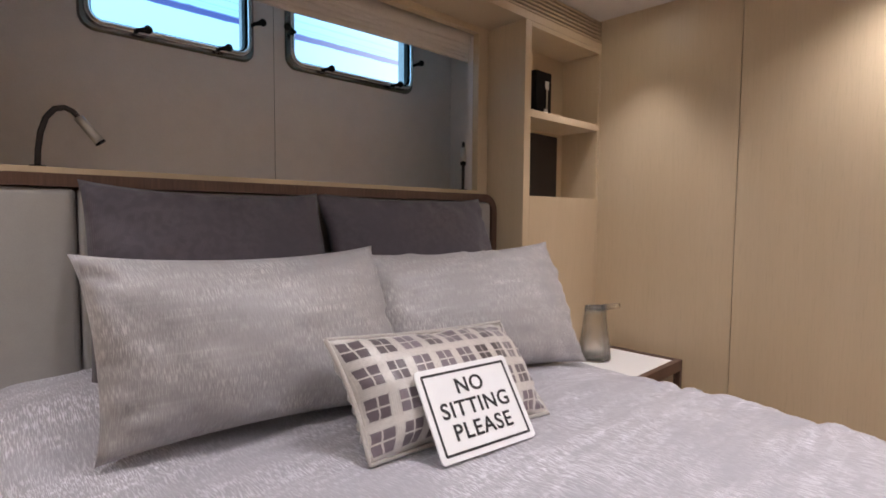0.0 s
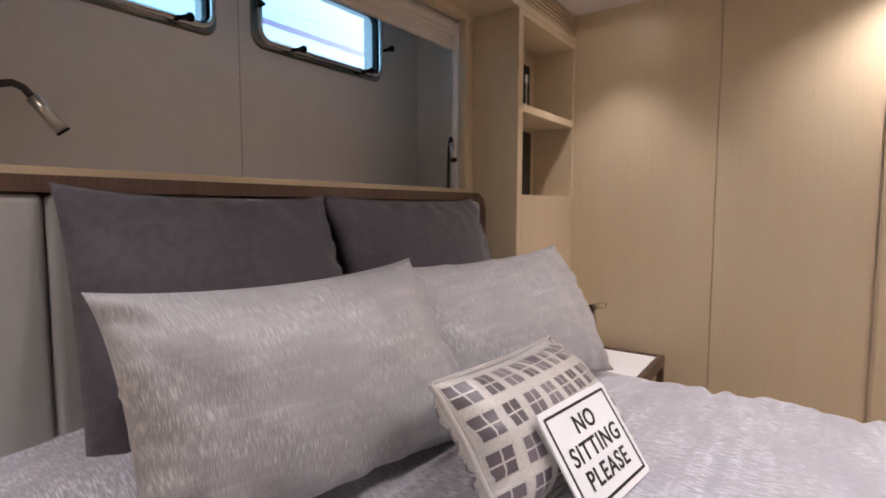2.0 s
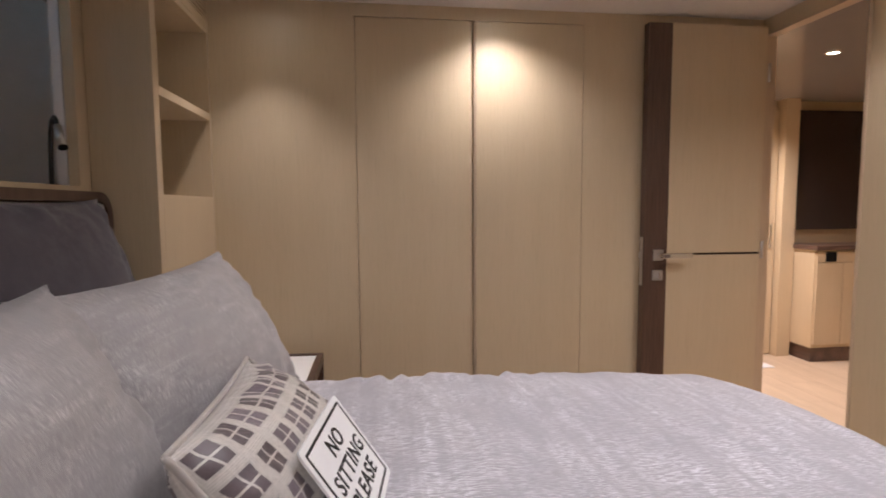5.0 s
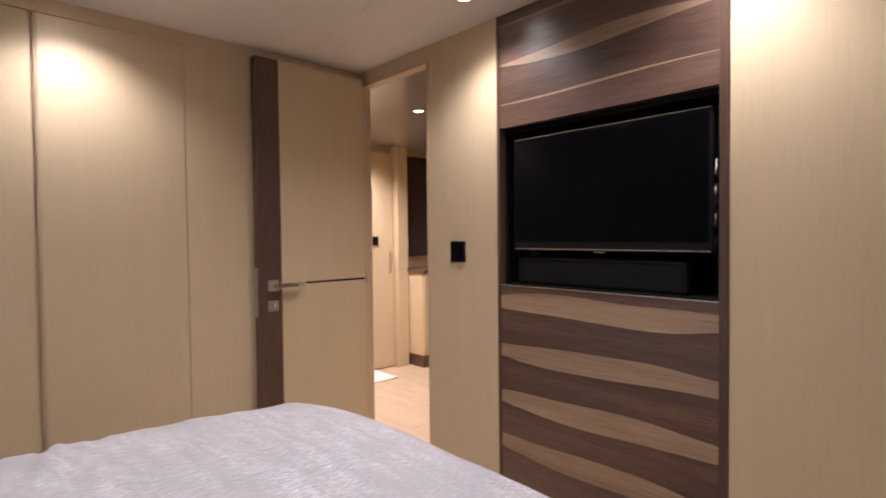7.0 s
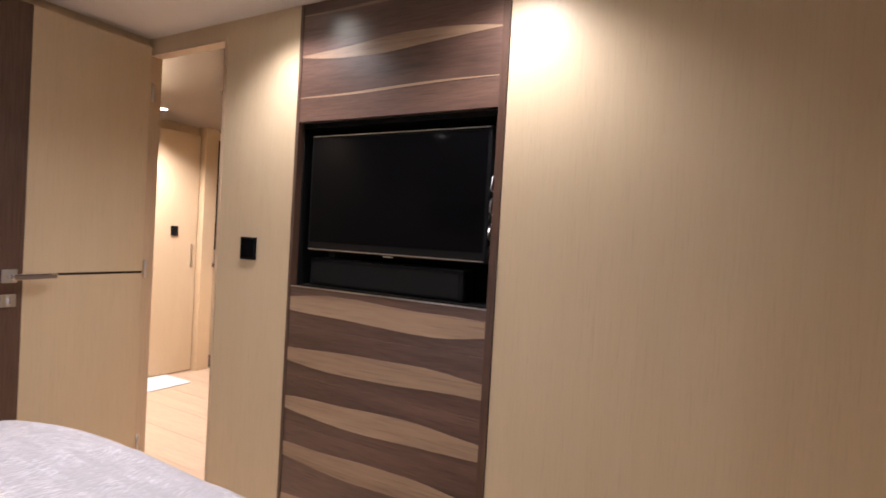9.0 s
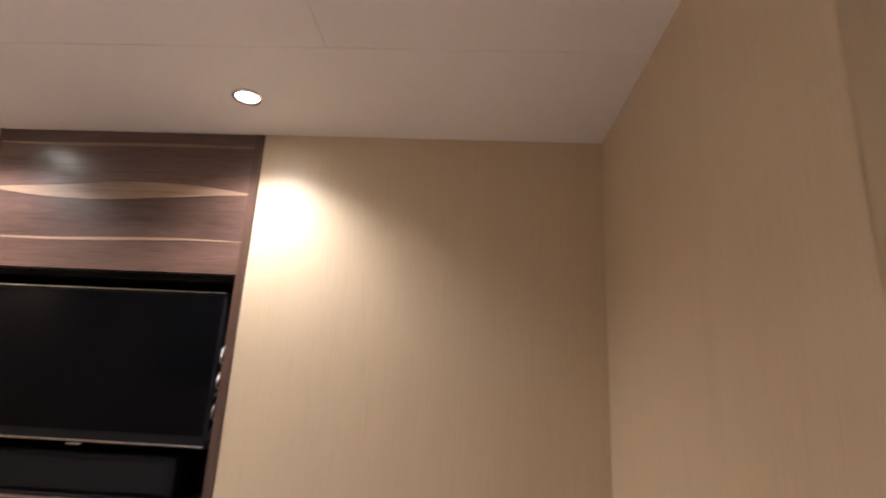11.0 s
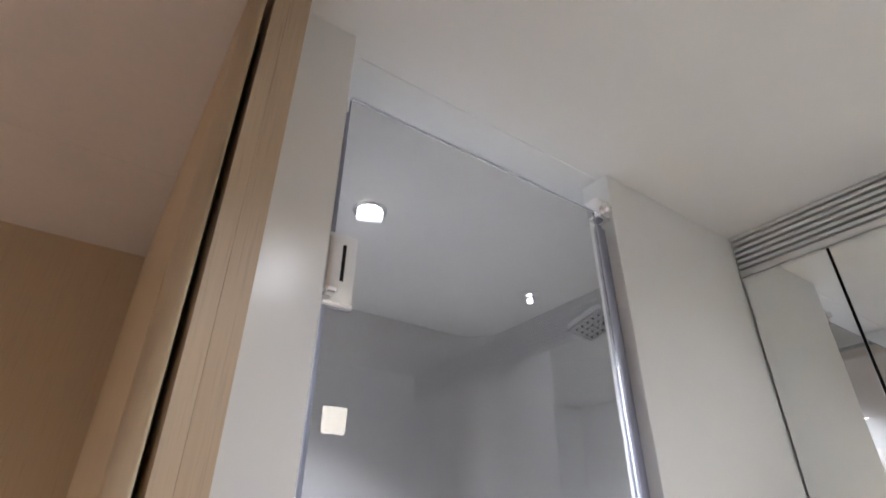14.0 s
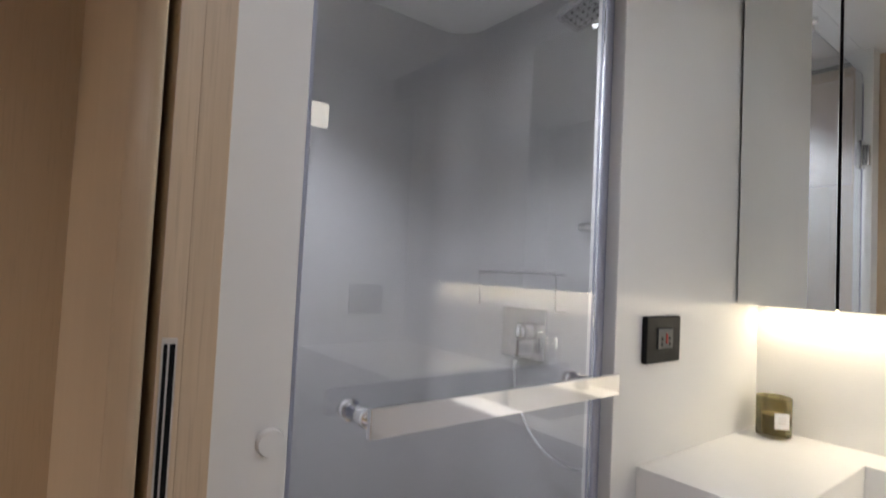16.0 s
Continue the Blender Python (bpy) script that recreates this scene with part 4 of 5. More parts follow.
one("cloth_front", DARK_RECESS, (1.155, 1.775, -0.046, -0.043, 1.075, 1.155), bar)
for i, (z, dx) in enumerate(((1.44, 0.016), (1.37, 0.010), (1.33, 0.013), (1.29, 0.011), (1.22, 0.014))):
    cable = thing("cable", "black cable looped beside the television", "cable", (1.05, -0.06, z), "cables beside the television")
    bm = bmesh.new()
    tube(bm, [(1.063, -0.060, z + 0.026), (1.056, -0.035, z + 0.016), (1.052 - dx * 0.3, -0.014, z), (1.055, -0.028, z - 0.016), (1.063, -0.060, z - 0.024)], 0.0032 if i else 0.0022, 8)
    part("wire", bm, WHITE if i == 0 else (STEEL if i % 2 else BLACK), cable, smooth=True)

# ---- cabin door, open against the wall ----
door = thing("door", "oak cabin door with a walnut lock stile, standing open", "door", (2.765, 0.30, 0.02))
DX0, DX1 = 2.740, 2.782
one("lock_stile", WALNUT_V, (DX0, DX1, 0.478, 0.588, 0.02, 2.052), door, "dark walnut lock stile", bevel=0.002)
one("upper_panel", OAK, (DX0, DX1, 0.022, 0.4775, 1.0400, 2.052), door, bevel=0.0012)
one("lower_panel", OAK, (DX0, DX1, 0.022, 0.4775, 0.02, 1.0300), door, bevel=0.0012)
one("inlay", GAP, (DX0 + 0.003, DX1, 0.022, 0.4775, 1.0300, 1.0400), door, "dark walnut inlay line")
h = one("handle", STEEL, (DX0 - 0.008, DX0, 0.497, 0.545, 1.008, 1.058), door, "brushed steel lever handle", bevel=0.002)
bm = bmesh.new()
rod(bm, (DX0 - 0.006, 0.521, 1.033), (DX0 - 0.045, 0.521, 1.033), 0.009, 0.009, 16)
part("neck", bm, CHROME, h, smooth=True)
bm = bmesh.new()
box(bm, DX0 - 0.060, DX0 - 0.042, 0.385, 0.532, 1.021, 1.045, 0.005, 3)
part("lever", bm, CHROME, h)
one("lock_plate", STEEL, (DX0 - 0.008, DX0, 0.499, 0.547, 0.918, 0.965), door, "square steel lock plate", bevel=0.002)
one("thumb_turn", CHROME, (DX0 - 0.022, DX0 - 0.008, 0.518, 0.527, 0.928, 0.955), door, bevel=0.002)
one("edge_plate", STEEL, (DX0 + 0.010, DX1 - 0.010, 0.5885, 0.5905, 0.895, 1.115), door, "steel latch plate on the edge")
one("latch_bolt", STEEL, (DX0 + 0.014, DX1 - 0.014, 0.5905, 0.600, 1.02, 1.045), door, bevel=0.002)
for z in (0.25, 1.05, 1.85):
    bm = bmesh.new()
    rod(bm, (DX0 - 0.004, 0.012, z - 0.04), (DX0 - 0.004, 0.012, z + 0.04), 0.006, 0.006, 12)
    part("hinge", bm, STEEL, door, smooth=True)
frame_ob = thing("door_frame", "slim oak door frame round the passage opening", "door frame", (2.5, -0.05, 0), "", "structure")
for nm, b in (("jamb", (2.2575, 2.268, -T - 0.005, 0.004, 0, 2.033)), ("jamb", (2.774, 2.7845, -T - 0.005, 0.004, 0, 2.033)), ("head", (2.268, 2.774, -T - 0.005, 0.004, 2.022, 2.0325))):
    one(nm, OAK_SOLID, b, frame_ob)

# light switch
sw = thing("light_switch", "square black glass light switch on the oak wall", "light switch", (2.072, 0, 1.18))
one("plate", BLACK, (2.030, 2.114, 0.0, 0.009, 1.138, 1.226), sw, bevel=0.002)
one("touch_panel", GLOSS, (2.038, 2.106, 0.009, 0.0105, 1.146, 1.218), sw)

# downlights
LENS = glow("lamp_lens", (1.0, 0.96, 0.90), 40.0)


def spot_fitting(x, y, z, small=False):
    sp = thing("downlight", "small round recessed ceiling downlight in chrome", "downlight", (x, y, z), "ceiling downlights")
    bm = bmesh.new()
    spun(bm, [(0.041, 0.0), (0.041, -0.003), (0.038, -0.006), (0.031, -0.006), (0.028, -0.002), (0.028, 0.0)], (x, y, z), 32)
    part("rim", bm, CHROME, sp, smooth=True)
    bm = bmesh.new()
    k = 0.32 if small else 1.0
    spun(bm, [(0.028 * k, -0.0015), (0.018 * k, -0.0035), (0.0005, -0.004)], (x, y, z), 24)
    part("lens", bm, LENS, sp, "glowing lens")
    if small:
        bm = bmesh.new()
        spun(bm, [(0.028, -0.001), (0.009, -0.001)], (x, y, z), 24)
        part("reflector", bm, STEEL, sp, "grey reflector")
    return sp


# Gives the added, unseen lamps the same fittings as the real ones.
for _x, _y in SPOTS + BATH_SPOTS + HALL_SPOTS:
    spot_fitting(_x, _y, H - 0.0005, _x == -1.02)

# ---- hall beyond the door ----
mirror_h = thing("hall_mirror", "dark tinted mirror panel in the passage", "mirror", (4.47, -1.9, 1.0))
SMOKE = plain("smoked_mirror", (0.05, 0.04, 0.04), 0.04, 0.6, 0.1, 3, 0.0)
one("panel", SMOKE, (4.44, 4.498, -2.30, -1.63, 1.05, 2.02), mirror_h)
cab = thing("hall_cabinet", "low oak passage cabinet with a walnut top", "cabinet", (4.35, -1.95, 0))
one("top", WALNUT, (4.16, 4.498, -2.35, -1.60, 0.90, 0.935), cab, "dark walnut top", bevel=0.003)
one("body", OAK, (4.20, 4.498, -2.35, -1.62, 0.12, 0.90), cab)
one("cabinet_door", OAK, (4.185, 4.199, -1.86, -1.63, 0.15, 0.80), cab, bevel=0.002)
one("cabinet_door", OAK, (4.185, 4.199, -2.12, -1.865, 0.15, 0.80), cab, bevel=0.002)
one("drawer_front", OAK, (4.185, 4.199, -2.12, -1.63, 0.805, 0.89), cab, bevel=0.002)
one("plinth", WALNUT, (4.22, 4.498, -2.33, -1.64, 0.0, 0.12), cab, "dark recessed plinth")
sw2 = thing("light_switch", "small black switch on the cabinet front", "light switch", (4.18, -1.74, 0.84))
one("plate", BLACK, (4.176, 4.185, -1.79, -1.70, 0.81, 0.885), sw2, bevel=0.002)
sw3 = thing("light_switch", "small black switch on the passage wall", "light switch", (4.49, -1.27, 1.2))
one("plate", BLACK, (4.488, 4.4995, -1.30, -1.24, 1.165, 1.245), sw3, bevel=0.002)
pil = thing("hall_door", "oak passage door with a steel latch", "door", (4.47, -1.3, 0))
one("leaf", OAK, (4.46, 4.4985, -1.48, -0.8, 0.01, 2.03), pil, bevel=0.003)
one("latch", STEEL, (4.452, 4.46, -1.445, -1.43, 0.90, 1.10), pil)
sw3.location.x -= 0.04
post = blocks("hall_pilaster", OAK, [(4.40, 4.4985, -1.61, -1.49, 0, 2.1)], "oak pilaster between door and cabinet")

# White slab standing in for the lit floor beyond the passage doorway.
mat = thing("far_floor_slab", "white slab standing for the pale floor beyond the passage doorway", "mat", (4.25, -1.1, 0))
one("pale_slab", plain("pale_far_floor", (0.78, 0.77, 0.78), 0.9, 0, 0.05, 200, 0.3), (4.12, 4.45, -1.25, -0.8, 0.0005, 0.012), mat, bevel=0.004)

# ---- pocket door in its slot ----
pd = thing("pocket_door", "sliding oak door pushed back into the wall slot", "door", (-0.027, 0.6, 0.01))
one("leaf", OAK_SOLID, (-0.0474, -0.0280, 0.25, 0.9999, 0.01, 2.06), pd)
one("edge_pull", STEEL, (-0.0430, -0.0310, 0.9985, 1.0004, 0.94, 1.165), pd, "recessed steel edge pull")
one("pull_slot", BLACK, (-0.0415, -0.0372, 1.0003, 1.0010, 0.945, 1.160), pd)
one("pull_slot", BLACK, (-0.0355, -0.0325, 1.0003, 1.0010, 0.945, 1.160), pd)
# Dark filler in the hollow slot: its shade is put into the colour.
blocks("slot_shade", GAP, [(-0.0278, -0.0206, 0.20, 0.93, 0, 2.06)], "dark filler for the shade inside the pocket slot")
blocks("slot_header", OAK_SOLID, [(-0.0473, -0.0206, 0.20, 0.9985, 2.0605, H - 0.0005)], "oak header above the pocket door")
track = thing("door_track", "white sliding-door track with two black grooves overhead", "door track", (-0.04, 1.4, 2.09))
one("rail", BLACK, (-0.046, -0.034, 1.0, 1.78, 2.090, 2.0955), track)
one("rail", BLACK, (-0.070, -0.064, 1.0, 1.78, 2.090, 2.0955), track)
one("channel", WHITE, (-0.0725, -0.0205, 1.0, 1.78, 2.0957, 2.0995), track, "white track bed")
bm = bmesh.new()
_rim = [(-0.0183, 0.941), (0.0, 0.941)] + [(-0.0183 + 0.0183 * math.cos(radians(q)), 0.941 + 0.060 * math.sin(radians(q))) for q in range(10, 91, 8)]
_lo, _hi = ([bm.verts.new((x, y, z)) for x, y in _rim] for z in (0.0, H - 0.0005))
for _i in range(len(_rim)):
    _j = (_i + 1) % len(_rim)
    bm.faces.new((_lo[_i], _lo[_j], _hi[_j], _hi[_i]))
bm.faces.new(_lo), bm.faces.new(_hi)
tagged(part("wall_west_edge", bm, OAK, None, "", True), "softly rounded solid oak edge of the opening", "", "", "structure")

# ---- shower ----
bm = bmesh.new()
_r, _k = 0.12, 32
_low, _high = [], []
for _i in range(_k + 1):
    _q = radians(180 + 90 * _i / _k)
    _x, _y = -1.1598 + _r + _r * math.cos(_q), 0.0002 + _r + _r * math.sin(_q)
    _low.append(bm.verts.new((_x, _y, 0.001))), _high.append(bm.verts.new((_x, _y, H - 0.001)))
_c0, _c1 = bm.verts.new((-1.1598, 0.0002, 0.001)), bm.verts.new((-1.1598, 0.0002, H - 0.001))
for _i in range(_k):
    bm.faces.new((_low[_i], _low[_i + 1], _high[_i + 1], _high[_i]))
    bm.faces.new((_c0, _low[_i + 1], _low[_i])), bm.faces.new((_c1, _high[_i], _high[_i + 1]))
bm.faces.new((_c0, _low[0], _high[0], _c1)), bm.faces.new((_c0, _c1, _high[-1], _low[-1]))
bmesh.ops.recalc_face_normals(bm, faces=bm.faces)
_cove = part("shower_wall_corner", bm, SHOWER_W, None)
tagged(_cove, "rounded pale grey corner of the shower walls", "", "", "structure")
SHOWER_GLASS = glass("shower_glass", (0.775, 0.77, 0.77), 0.0, 1.75)
# Unseen tray, added dark so less light bounces up to the shower ceiling.
tray = thing("added_tray", "unseen dark grey tray added to cut light bouncing up in the shower", "shower tray", (-0.66, 0.47, 0))
one("slab", plain("added_tray_grey", (0.20, 0.20, 0.205), 0.5, 0, 0.08, 60, 0.1), (-1.159, -0.159, 0.002, 0.898, 0.001, 0.018), tray, bevel=0.004)
sd = thing("shower_door", "frameless glass shower door with chrome fittings", "shower door", (-0.44, 0.945, 0.02))
p = one("pane", SHOWER_GLASS, (-0.700, -0.172, 0.941, 0.949, 0.02, 2.0), sd)
p.visible_shadow = False
SEAL = plain("clear_seal", (0.27, 0.28, 0.35), 0.5, 0, 0.02, 30, 0.0)
one("seal", SEAL, (-0.714, -0.7005, 0.938, 0.953, 0.02, 1.97), sd, "translucent plastic edge seal", bevel=0.003)
one("seal", SEAL, (-0.1715, -0.1665, 0.939, 0.951, 0.02, 1.97), sd, "translucent plastic edge seal", bevel=0.001)
one("stop_strip", SEAL, (-0.7375, -0.7145, 0.925, 0.940, 0.02, 1.975), sd, "clear stop strip")
for z in (1.662, 0.35):
    hg = one("hinge", CHROME, (-0.202, -0.160, 0.949, 0.956, z, z + 0.10), sd, "square chrome hinge plate", bevel=0.002)
    one("slot", BLACK, (-0.187, -0.181, 0.956, 0.9565, z + 0.035, z + 0.085), hg)
    one("lower_lip", STEEL, (-0.2015, -0.165, 0.956, 0.9575, z + 0.002, z + 0.006), hg)
    one("knuckle", CHROME, (-0.178, -0.159, 0.953, 0.972, z + 0.012, z + 0.088), hg, bevel=0.005)
top = one("top_bracket", CHROME, (-0.7375, -0.700, 0.926, 0.960, 1.985, 2.03), sd, "chrome corner bracket", bevel=0.004)
bm = bmesh.new()
rod(bm, (-0.72, 0.952, 2.008), (-0.72, 0.972, 2.008), 0.010, 0.009, 16)
part("cap_screw", bm, CHROME, top, smooth=True)
one("top_seal", SEAL, (-0.700, -0.172, 0.942, 0.948, 2.0005, 2.004), sd)

tb = thing("towel_bar", "flat chrome towel bar on the shower door", "towel bar", (-0.46, 1.0, 1.06))
one("bar", CHROME, (-0.695, -0.235, 0.996, 1.004, 1.048, 1.082), tb, bevel=0.0012)
for x in (-0.245, -0.655):
    bm = bmesh.new()
    rod(bm, (x, 0.9495, 1.065), (x, 0.9965, 1.065), 0.011, 0.011, 20)
    part("post", bm, CHROME, tb, smooth=True)
    bm = bmesh.new()
    rod(bm, (x, 0.925, 1.065), (x, 0.9405, 1.065), 0.012, 0.013, 20)
    part("knob", bm, CHROME, tb, smooth=True)

sh = thing("rain_shower", "square chrome rain shower head on a wall arm", "shower", (-1.09, 0.61, 1.95))
HEAD_M = pose(-1.085, 0.600, 1.962, 14, -8, 0)
bm = bmesh.new()
tube(bm, [(-1.135, 0.80, 1.80), (-1.134, 0.798, 1.86), (-1.125, 0.775, 1.915), (-1.110, 0.725, 1.950), (-1.098, 0.670, 1.960), (-1.092, 0.625, 1.966)], 0.010, 14)
part("arm", bm, CHROME, sh, smooth=True)
bm = bmesh.new()
rounded_plate(bm, 0.10, 0.125, 0.012, -0.008, 0.010)
bmesh.ops.transform(bm, matrix=HEAD_M, verts=bm.verts)
part("head", bm, CHROME, sh)
bm = bmesh.new()
rounded_plate(bm, 0.085, 0.11, 0.010, -0.0095, -0.008)
bmesh.ops.transform(bm, matrix=HEAD_M, verts=bm.verts)
part("nozzle_plate", bm, SHOWER_W, sh, "pale nozzle plate")
for i in range(4):
    for j in range(5):
        bm = bmesh.new()
        rod(bm, (-0.03 + 0.02 * i, -0.04 + 0.02 * j, -0.012), (-0.03 + 0.02 * i, -0.04 + 0.02 * j, -0.0095), 0.003, 0.004, 8)
        bmesh.ops.transform(bm, matrix=HEAD_M, verts=bm.verts)
        part("nozzle", bm, BLACK, sh)

rail = thing("shower_rail", "chrome slide rail with holder and hose", "shower rail", (-1.14, 0.80, 1.3))
bm = bmesh.new()
rod(bm, (-1.135, 0.80, 0.80), (-1.135, 0.80, 1.86), 0.008, 0.008, 14)
part("rail", bm, CHROME, rail, smooth=True)
bm = bmesh.new()
box(bm, -1.150, -1.118, 0.660, 0.815, 1.358, 1.386, 0.005, 3)
rod(bm, (-1.132, 0.665, 1.372), (-1.132, 0.578, 1.372), 0.011, 0.013, 18)
part("holder", bm, CHROME, rail, "chrome hand shower holder", True)
for z in (0.80, 1.83):
    one("rail_foot", CHROME, (-1.16, -1.125, 0.788, 0.812, z, z + 0.03), rail, bevel=0.004)
bm = bmesh.new()
hose = []
for i in range(29):
    u = i / 28
    hose.append((-1.11 + 0.01 * math.sin(3 * u), 0.585 - 0.215 * math.cos(math.pi * u), 0.975 - 0.25 * math.sin(math.pi * u)))
tube(bm, hose, 0.0065, 10)
part("hose", bm, CHROME, rail, "ribbed steel hose", True)

# Grey square set flush on the back shower wall.
plate = thing("grey_square", "flush grey square on the shower wall", "wall plate", (-0.795, 0.003, 1.08))
one("cover", plain("square_grey", (0.30, 0.30, 0.31), 0.3, 0, 0.03, 30, 0.0), (-0.858, -0.733, 0.0005, 0.004, 1.082, 1.178), plate, bevel=0.001)

mix = thing("shower_mixer", "square chrome shower mixer with a lever", "shower mixer", (-1.15, 0.38, 1.06))
one("plate", CHROME, (-1.159, -1.150, 0.27, 0.45, 0.975, 1.13), mix, bevel=0.003)
bm = bmesh.new()
rod(bm, (-1.15, 0.38, 1.06), (-1.095, 0.38, 1.06), 0.028, 0.026, 24)
part("valve", bm, CHROME, mix, smooth=True)
one("lever", CHROME, (-1.110, -1.095, 0.373, 0.387, 0.985, 1.06), mix, bevel=0.003)
rack = thing("wire_rack", "thin square chrome rail frame on the shower wall", "wire rack", (-1.1, 0.36, 1.13))
bm = bmesh.new()
tube(bm, [(-1.158, 0.20, 1.13), (-1.110, 0.20, 1.132), (-1.105, 0.20, 1.238), (-1.105, 0.52, 1.24), (-1.110, 0.52, 1.132), (-1.158, 0.52, 1.13)], 0.0045, 8)
part("rim", bm, CHROME, rack, smooth=True)
for y in (0.21, 0.51):
    bm = bmesh.new()
    rod(bm, (-1.1595, y, 1.236), (-1.105, y, 1.238), 0.004, 0.004, 10)
    part("bracket", bm, CHROME, rack, smooth=True)

stop = thing("door_stop", "round white door stop on the white wall", "door stop", (-0.138, 0.975, 1.055))
bm = bmesh.new()
rod(bm, (-0.138, 0.974, 1.055), (-0.138, 0.981, 1.055), 0.015, 0.013, 28)
part("disc", bm, WHITE, stop)

# ---- basin side ----
mc = thing("mirror_cabinet", "wall cabinet with frameless mirror doors above the basin", "mirror cabinet", (-1.26, 1.65, 1.19))
one("body", WHITE, (-1.324, -1.212, 0.967, 2.17, 1.192, 2.004), mc)
_ys = [0.968, 1.157, 1.58]
for a, b in zip(_ys, _ys[1:]):
    one("mirror_door", MIRROR, (-1.207, -1.197, a + 0.0028, b - 0.0028, 1.190, 1.985), mc, "mirror door", bevel=0.0008)
one("side_door", WHITE, (-1.207, -1.197, 1.5825, 2.168, 1.190, 1.985), mc, "plain white door", bevel=0.001)
one("seal_gap", BLACK, (-1.2115, -1.2075, 0.9665, 2.17, 1.192, 1.99), mc)
vent = thing("air_grille", "grey louvred air grille above the mirrors", "air grille", (-1.2, 1.6, 2.05))
one("backing", GAP, (-1.226, -1.2245, 0.967, 2.44, 2.006, 2.0985), vent, "dark backing")
for i in range(6):
    z = 2.008 + 0.0155 * i
    one("slat", VENT_W, (-1.224, -1.200, 0.967, 2.44, z + 0.004, z + 0.0135), vent, bevel=0.002)
one("lower_rail", VENT_W, (-1.224, -1.198, 0.967, 2.44, 1.988, 2.005), vent)
blocks("bath_soffit", WHITE, [(-1.324, -1.2265, 0.967, 2.44, 2.0055, 2.0995)], "white soffit behind the grille")
LED = glow("led_diffuser", (1.0, 0.86, 0.62), 7.0)
strip = thing("led_strip", "warm light strip under the mirror cabinet", "light strip", (-1.295, 1.63, 1.19))
one("diffuser", LED, (-1.306, -1.284, 0.98, 2.15, 1.1868, 1.1912), strip)

ct = thing("vanity_counter", "white solid surface counter with a sunken basin", "vanity counter", (-1.07, 1.6, 0.9))
# counter with a rectangular basin
BX0, BX1, BY0, BY1 = -1.215, -0.90, 1.20, 1.76
for b in ((-1.3245, BX0, 0.966, 2.44), (BX1, -0.815, 0.966, 2.44), (BX0, BX1, 0.966, BY0), (BX0, BX1, BY1, 2.44)):
    one("slab", STONE, (*b, 0.72 if b[1] == -0.815 else 0.86, 0.900), ct)
one("basin_floor", STONE, (BX0 - 0.005, BX1 + 0.005, BY0 - 0.005, BY1 + 0.005, 0.775, 0.785), ct)
for b in ((BX0 - 0.006, BX0 - 0.0005, BY0, BY1), (BX1 + 0.0005, BX1 + 0.006, BY0, BY1), (BX0, BX1, BY0 - 0.006, BY0 - 0.0005), (BX0, BX1, BY1 + 0.0005, BY1 + 0.006)):
    one("basin_wall", STONE, (*b, 0.78, 0.8985), ct)
van = thing("vanity_unit", "white lacquered cabinet under the counter", "cabinet", (-1.07, 1.6, 0))
for a, b in ((0.968, 1.45), (1.453, 1.94), (1.943, 2.43)):
    one("front", WHITE, (-0.84, -0.822, a, b, 0.08, 0.715), van, bevel=0.002)
one("carcass", WHITE, (-1.32, -0.841, 0.968, 2.43, 0.0, 0.715), van)

fa = thing("basin_tap", "chrome single lever basin tap", "tap", (-1.26, 1.50, 0.90))
bm = bmesh.new()
rod(bm, (-1.262, 1.50, 0.9), (-1.262, 1.50, 1.04), 0.022, 0.020, 24)
part("body", bm, CHROME, fa, smooth=True)
one("spout", CHROME, (-1.265, -1.12, 1.482, 1.518, 1.000, 1.022), fa, bevel=0.005)
one("lever", CHROME, (-1.285, -1.20, 1.490, 1.510, 1.045, 1.057), fa, bevel=0.004)

# candle in ribbed glass
cd = thing("candle", "scented candle in a ribbed amber glass with a label", "candle", (-1.265, 1.025, 0.90))
AMBER = glass("amber_glass", (0.42, 0.37, 0.20), 0.05)
bm = bmesh.new()
N = 72
prof = [(0.027, 0.0), (0.0335, 0.004), (0.034, 0.088), (0.032, 0.0885), (0.0305, 0.08), (0.0305, 0.008), (0.0, 0.008)]
rings = []
for i, (r, z) in enumerate(prof):
    rings.append([bm.verts.new((-1.265 + (r + (0.0009 * math.cos(N / 2 * 2 * math.pi * j / N) if 0 < i < 3 else 0)) * math.cos(2 * math.pi * j / N),
                                1.025 + (r + (0.0009 * math.cos(N / 2 * 2 * math.pi * j / N) if 0 < i < 3 else 0)) * math.sin(2 * math.pi * j / N), 0.9005 + z)) for j in range(N)])
for a, b in zip(rings, rings[1:]):
    for j in range(N):
        bm.faces.new((a[j], a[(j + 1) % N], b[(j + 1) % N], b[j]))
part("jar", bm, AMBER, cd, "ribbed amber glass", False)
bm = bmesh.new()
spun(bm, [(0.0005, 0.009), (0.0302, 0.009), (0.0302, 0.050), (0.0005, 0.048)], (-1.265, 1.025, 0.9005), 32)
part("wax", bm, plain("cream_wax", (0.75, 0.66, 0.48), 0.5, 0, 0.03, 40, 0.0), cd)
bm = bmesh.new()
rounded_plate(bm, 0.030, 0.034, 0.001, 0.0, 0.0008)
_m = Matrix.Translation((-1.265, 1.025, 0.942)) @ Matrix.Rotation(radians(45), 4, "Z") @ pose(0.0352, 0, 0, 90, 0, 90)
bmesh.ops.transform(bm, matrix=_m, verts=bm.verts)
lab = part("label", bm, SIGN_WHITE, cd, "cream paper label")
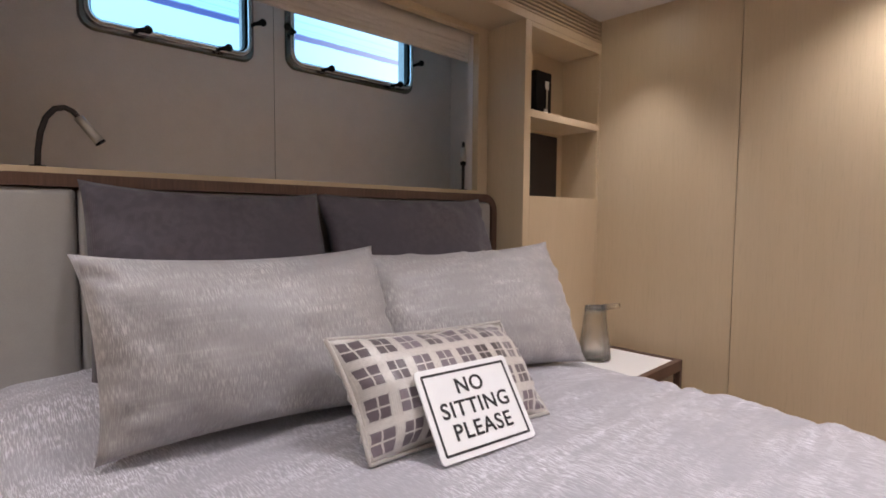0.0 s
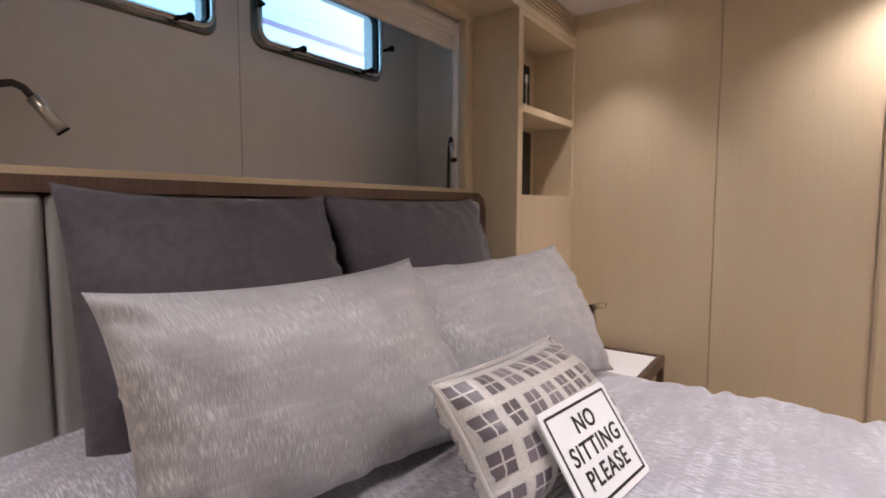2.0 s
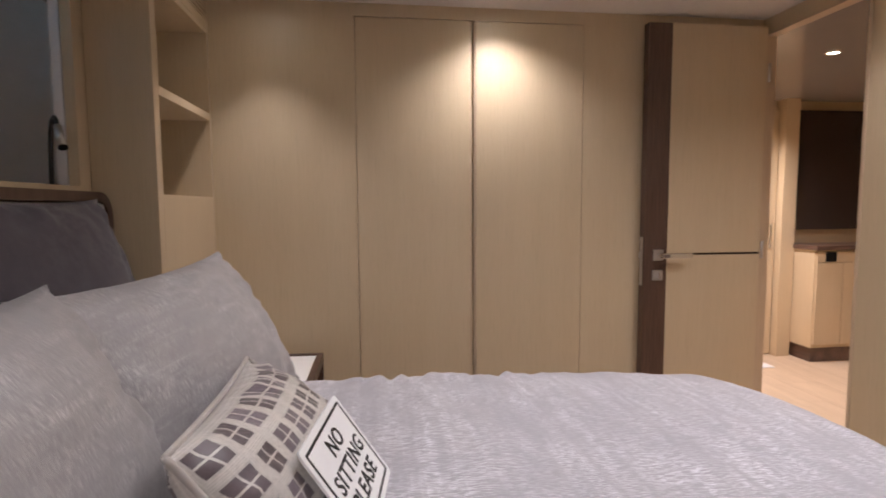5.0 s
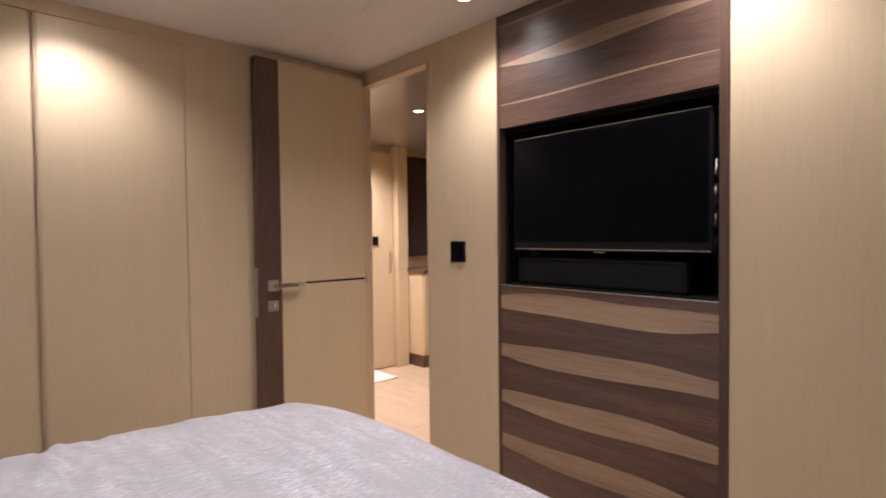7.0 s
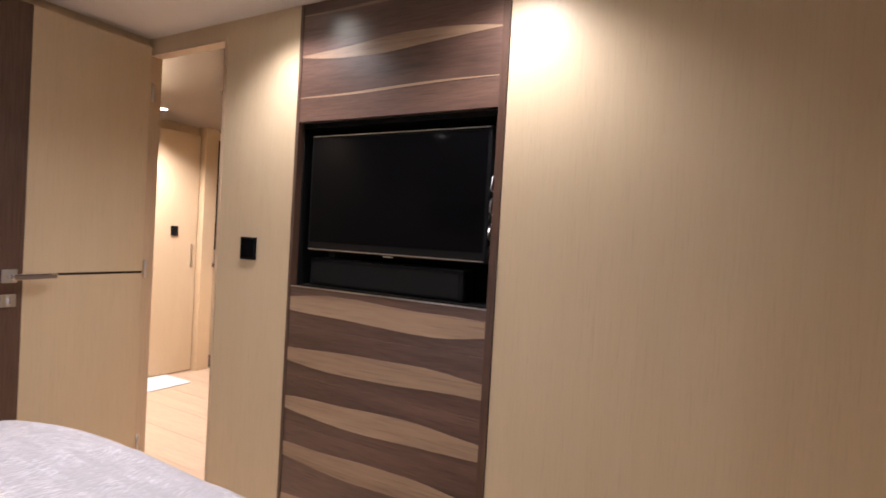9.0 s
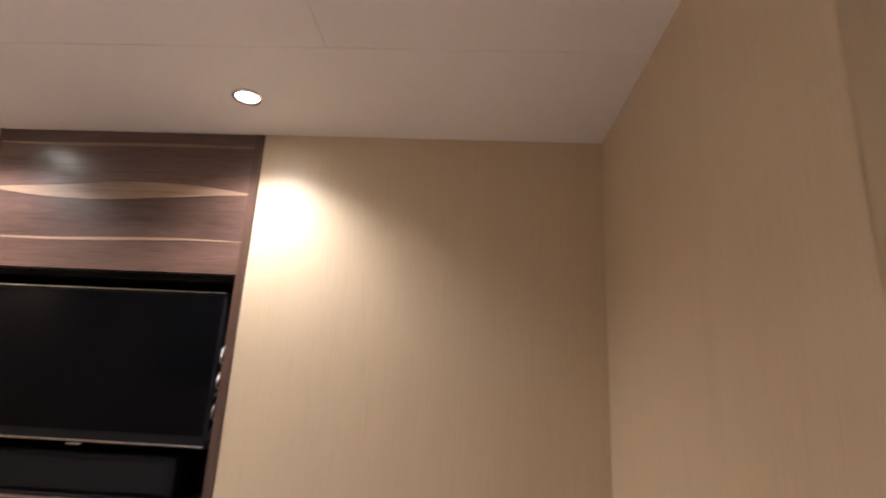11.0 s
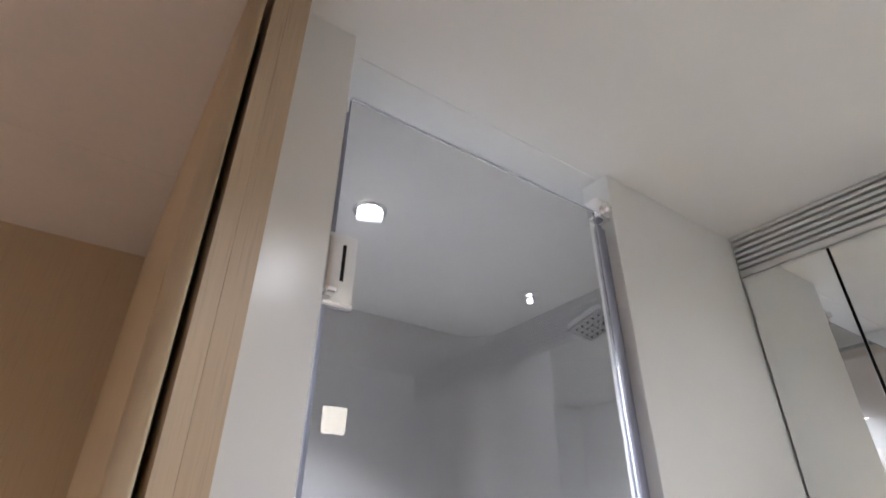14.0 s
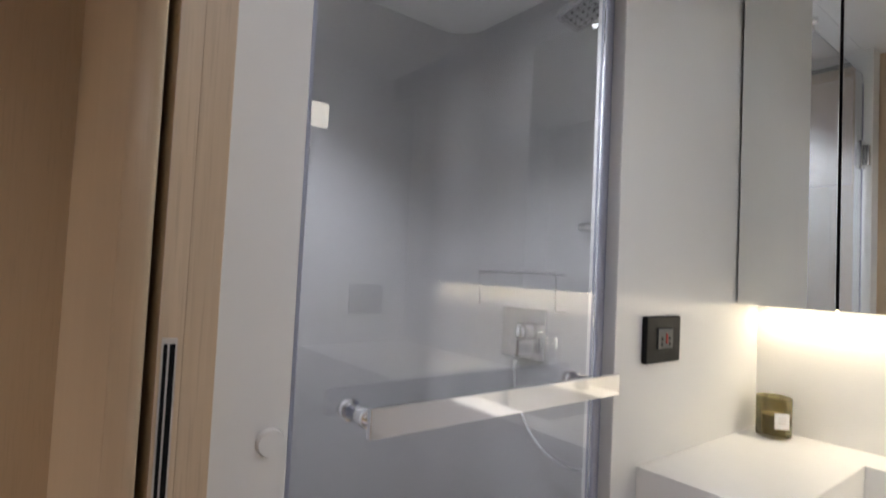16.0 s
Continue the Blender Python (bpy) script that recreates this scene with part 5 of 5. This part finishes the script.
for dz in (0.008, 0.002, -0.004):
    bm = bmesh.new()
    rounded_plate(bm, 0.016, 0.0018, 0.0004, 0.0008, 0.0011, 2)
    bmesh.ops.transform(bm, matrix=_m @ Matrix.Translation((0, dz, 0)), verts=bm.verts)
    part("print_line", bm, STEEL, lab)

# shaver outlet
so = thing("power_outlet", "square black power outlet on the white panel", "outlet", (-0.878, 0.965, 1.125))
one("plate", BLACK, (-0.938, -0.818, 0.965, 0.976, 1.082, 1.168), so, bevel=0.003)
one("socket", plain("grey_socket", (0.06, 0.06, 0.065), 0.5), (-0.905, -0.853, 0.976, 0.9785, 1.108, 1.146), so, bevel=0.001)
for x, z in ((-0.893, 1.127), (-0.866, 1.127), (-0.893, 1.117), (-0.866, 1.117)):
    one("slot", DARK_RECESS, (x - 0.002, x + 0.002, 0.9785, 0.9792, z - 0.003, z + 0.003), so)
one("test_button", plain("red_button", (0.35, 0.03, 0.02), 0.4), (-0.884, -0.880, 0.9785, 0.980, 1.118, 1.136), so, "red test button")

# wall light at the end of the bathroom
wl = thing("wall_light", "square frosted wall light in a chrome frame", "wall light", (-0.825, 2.44, 1.85))
one("diffuser", glow("frosted_light", (1.0, 0.93, 0.82), 5.0), (-0.875, -0.770, 2.425, 2.449, 1.80, 1.905), wl, "glowing frosted diffuser")
for b in ((-0.880, -0.875, 1.795, 1.91), (-0.770, -0.765, 1.795, 1.91), (-0.875, -0.770, 1.795, 1.80), (-0.875, -0.770, 1.905, 1.91)):
    one("frame_bar", CHROME, (b[0], b[1], 2.42, 2.4495, b[2], b[3]), wl)

# passage floorboards
for i in range(10):
    y0 = -2.58 + 0.253 * i
    x0 = 1.65
    for j in range(3):
        x1 = min(5.35, x0 + 1.1 + 0.35 * ((i * 7 + j * 3) % 4))
        if j == 2:
            x1 = 5.35
        one("floorboard", OAK_FLOOR, (x0 + 0.001, x1 - 0.001, y0 + 0.001, y0 + 0.252, -0.008, 0.0), bpy.data.objects["hall_floor"])
        x0 = x1
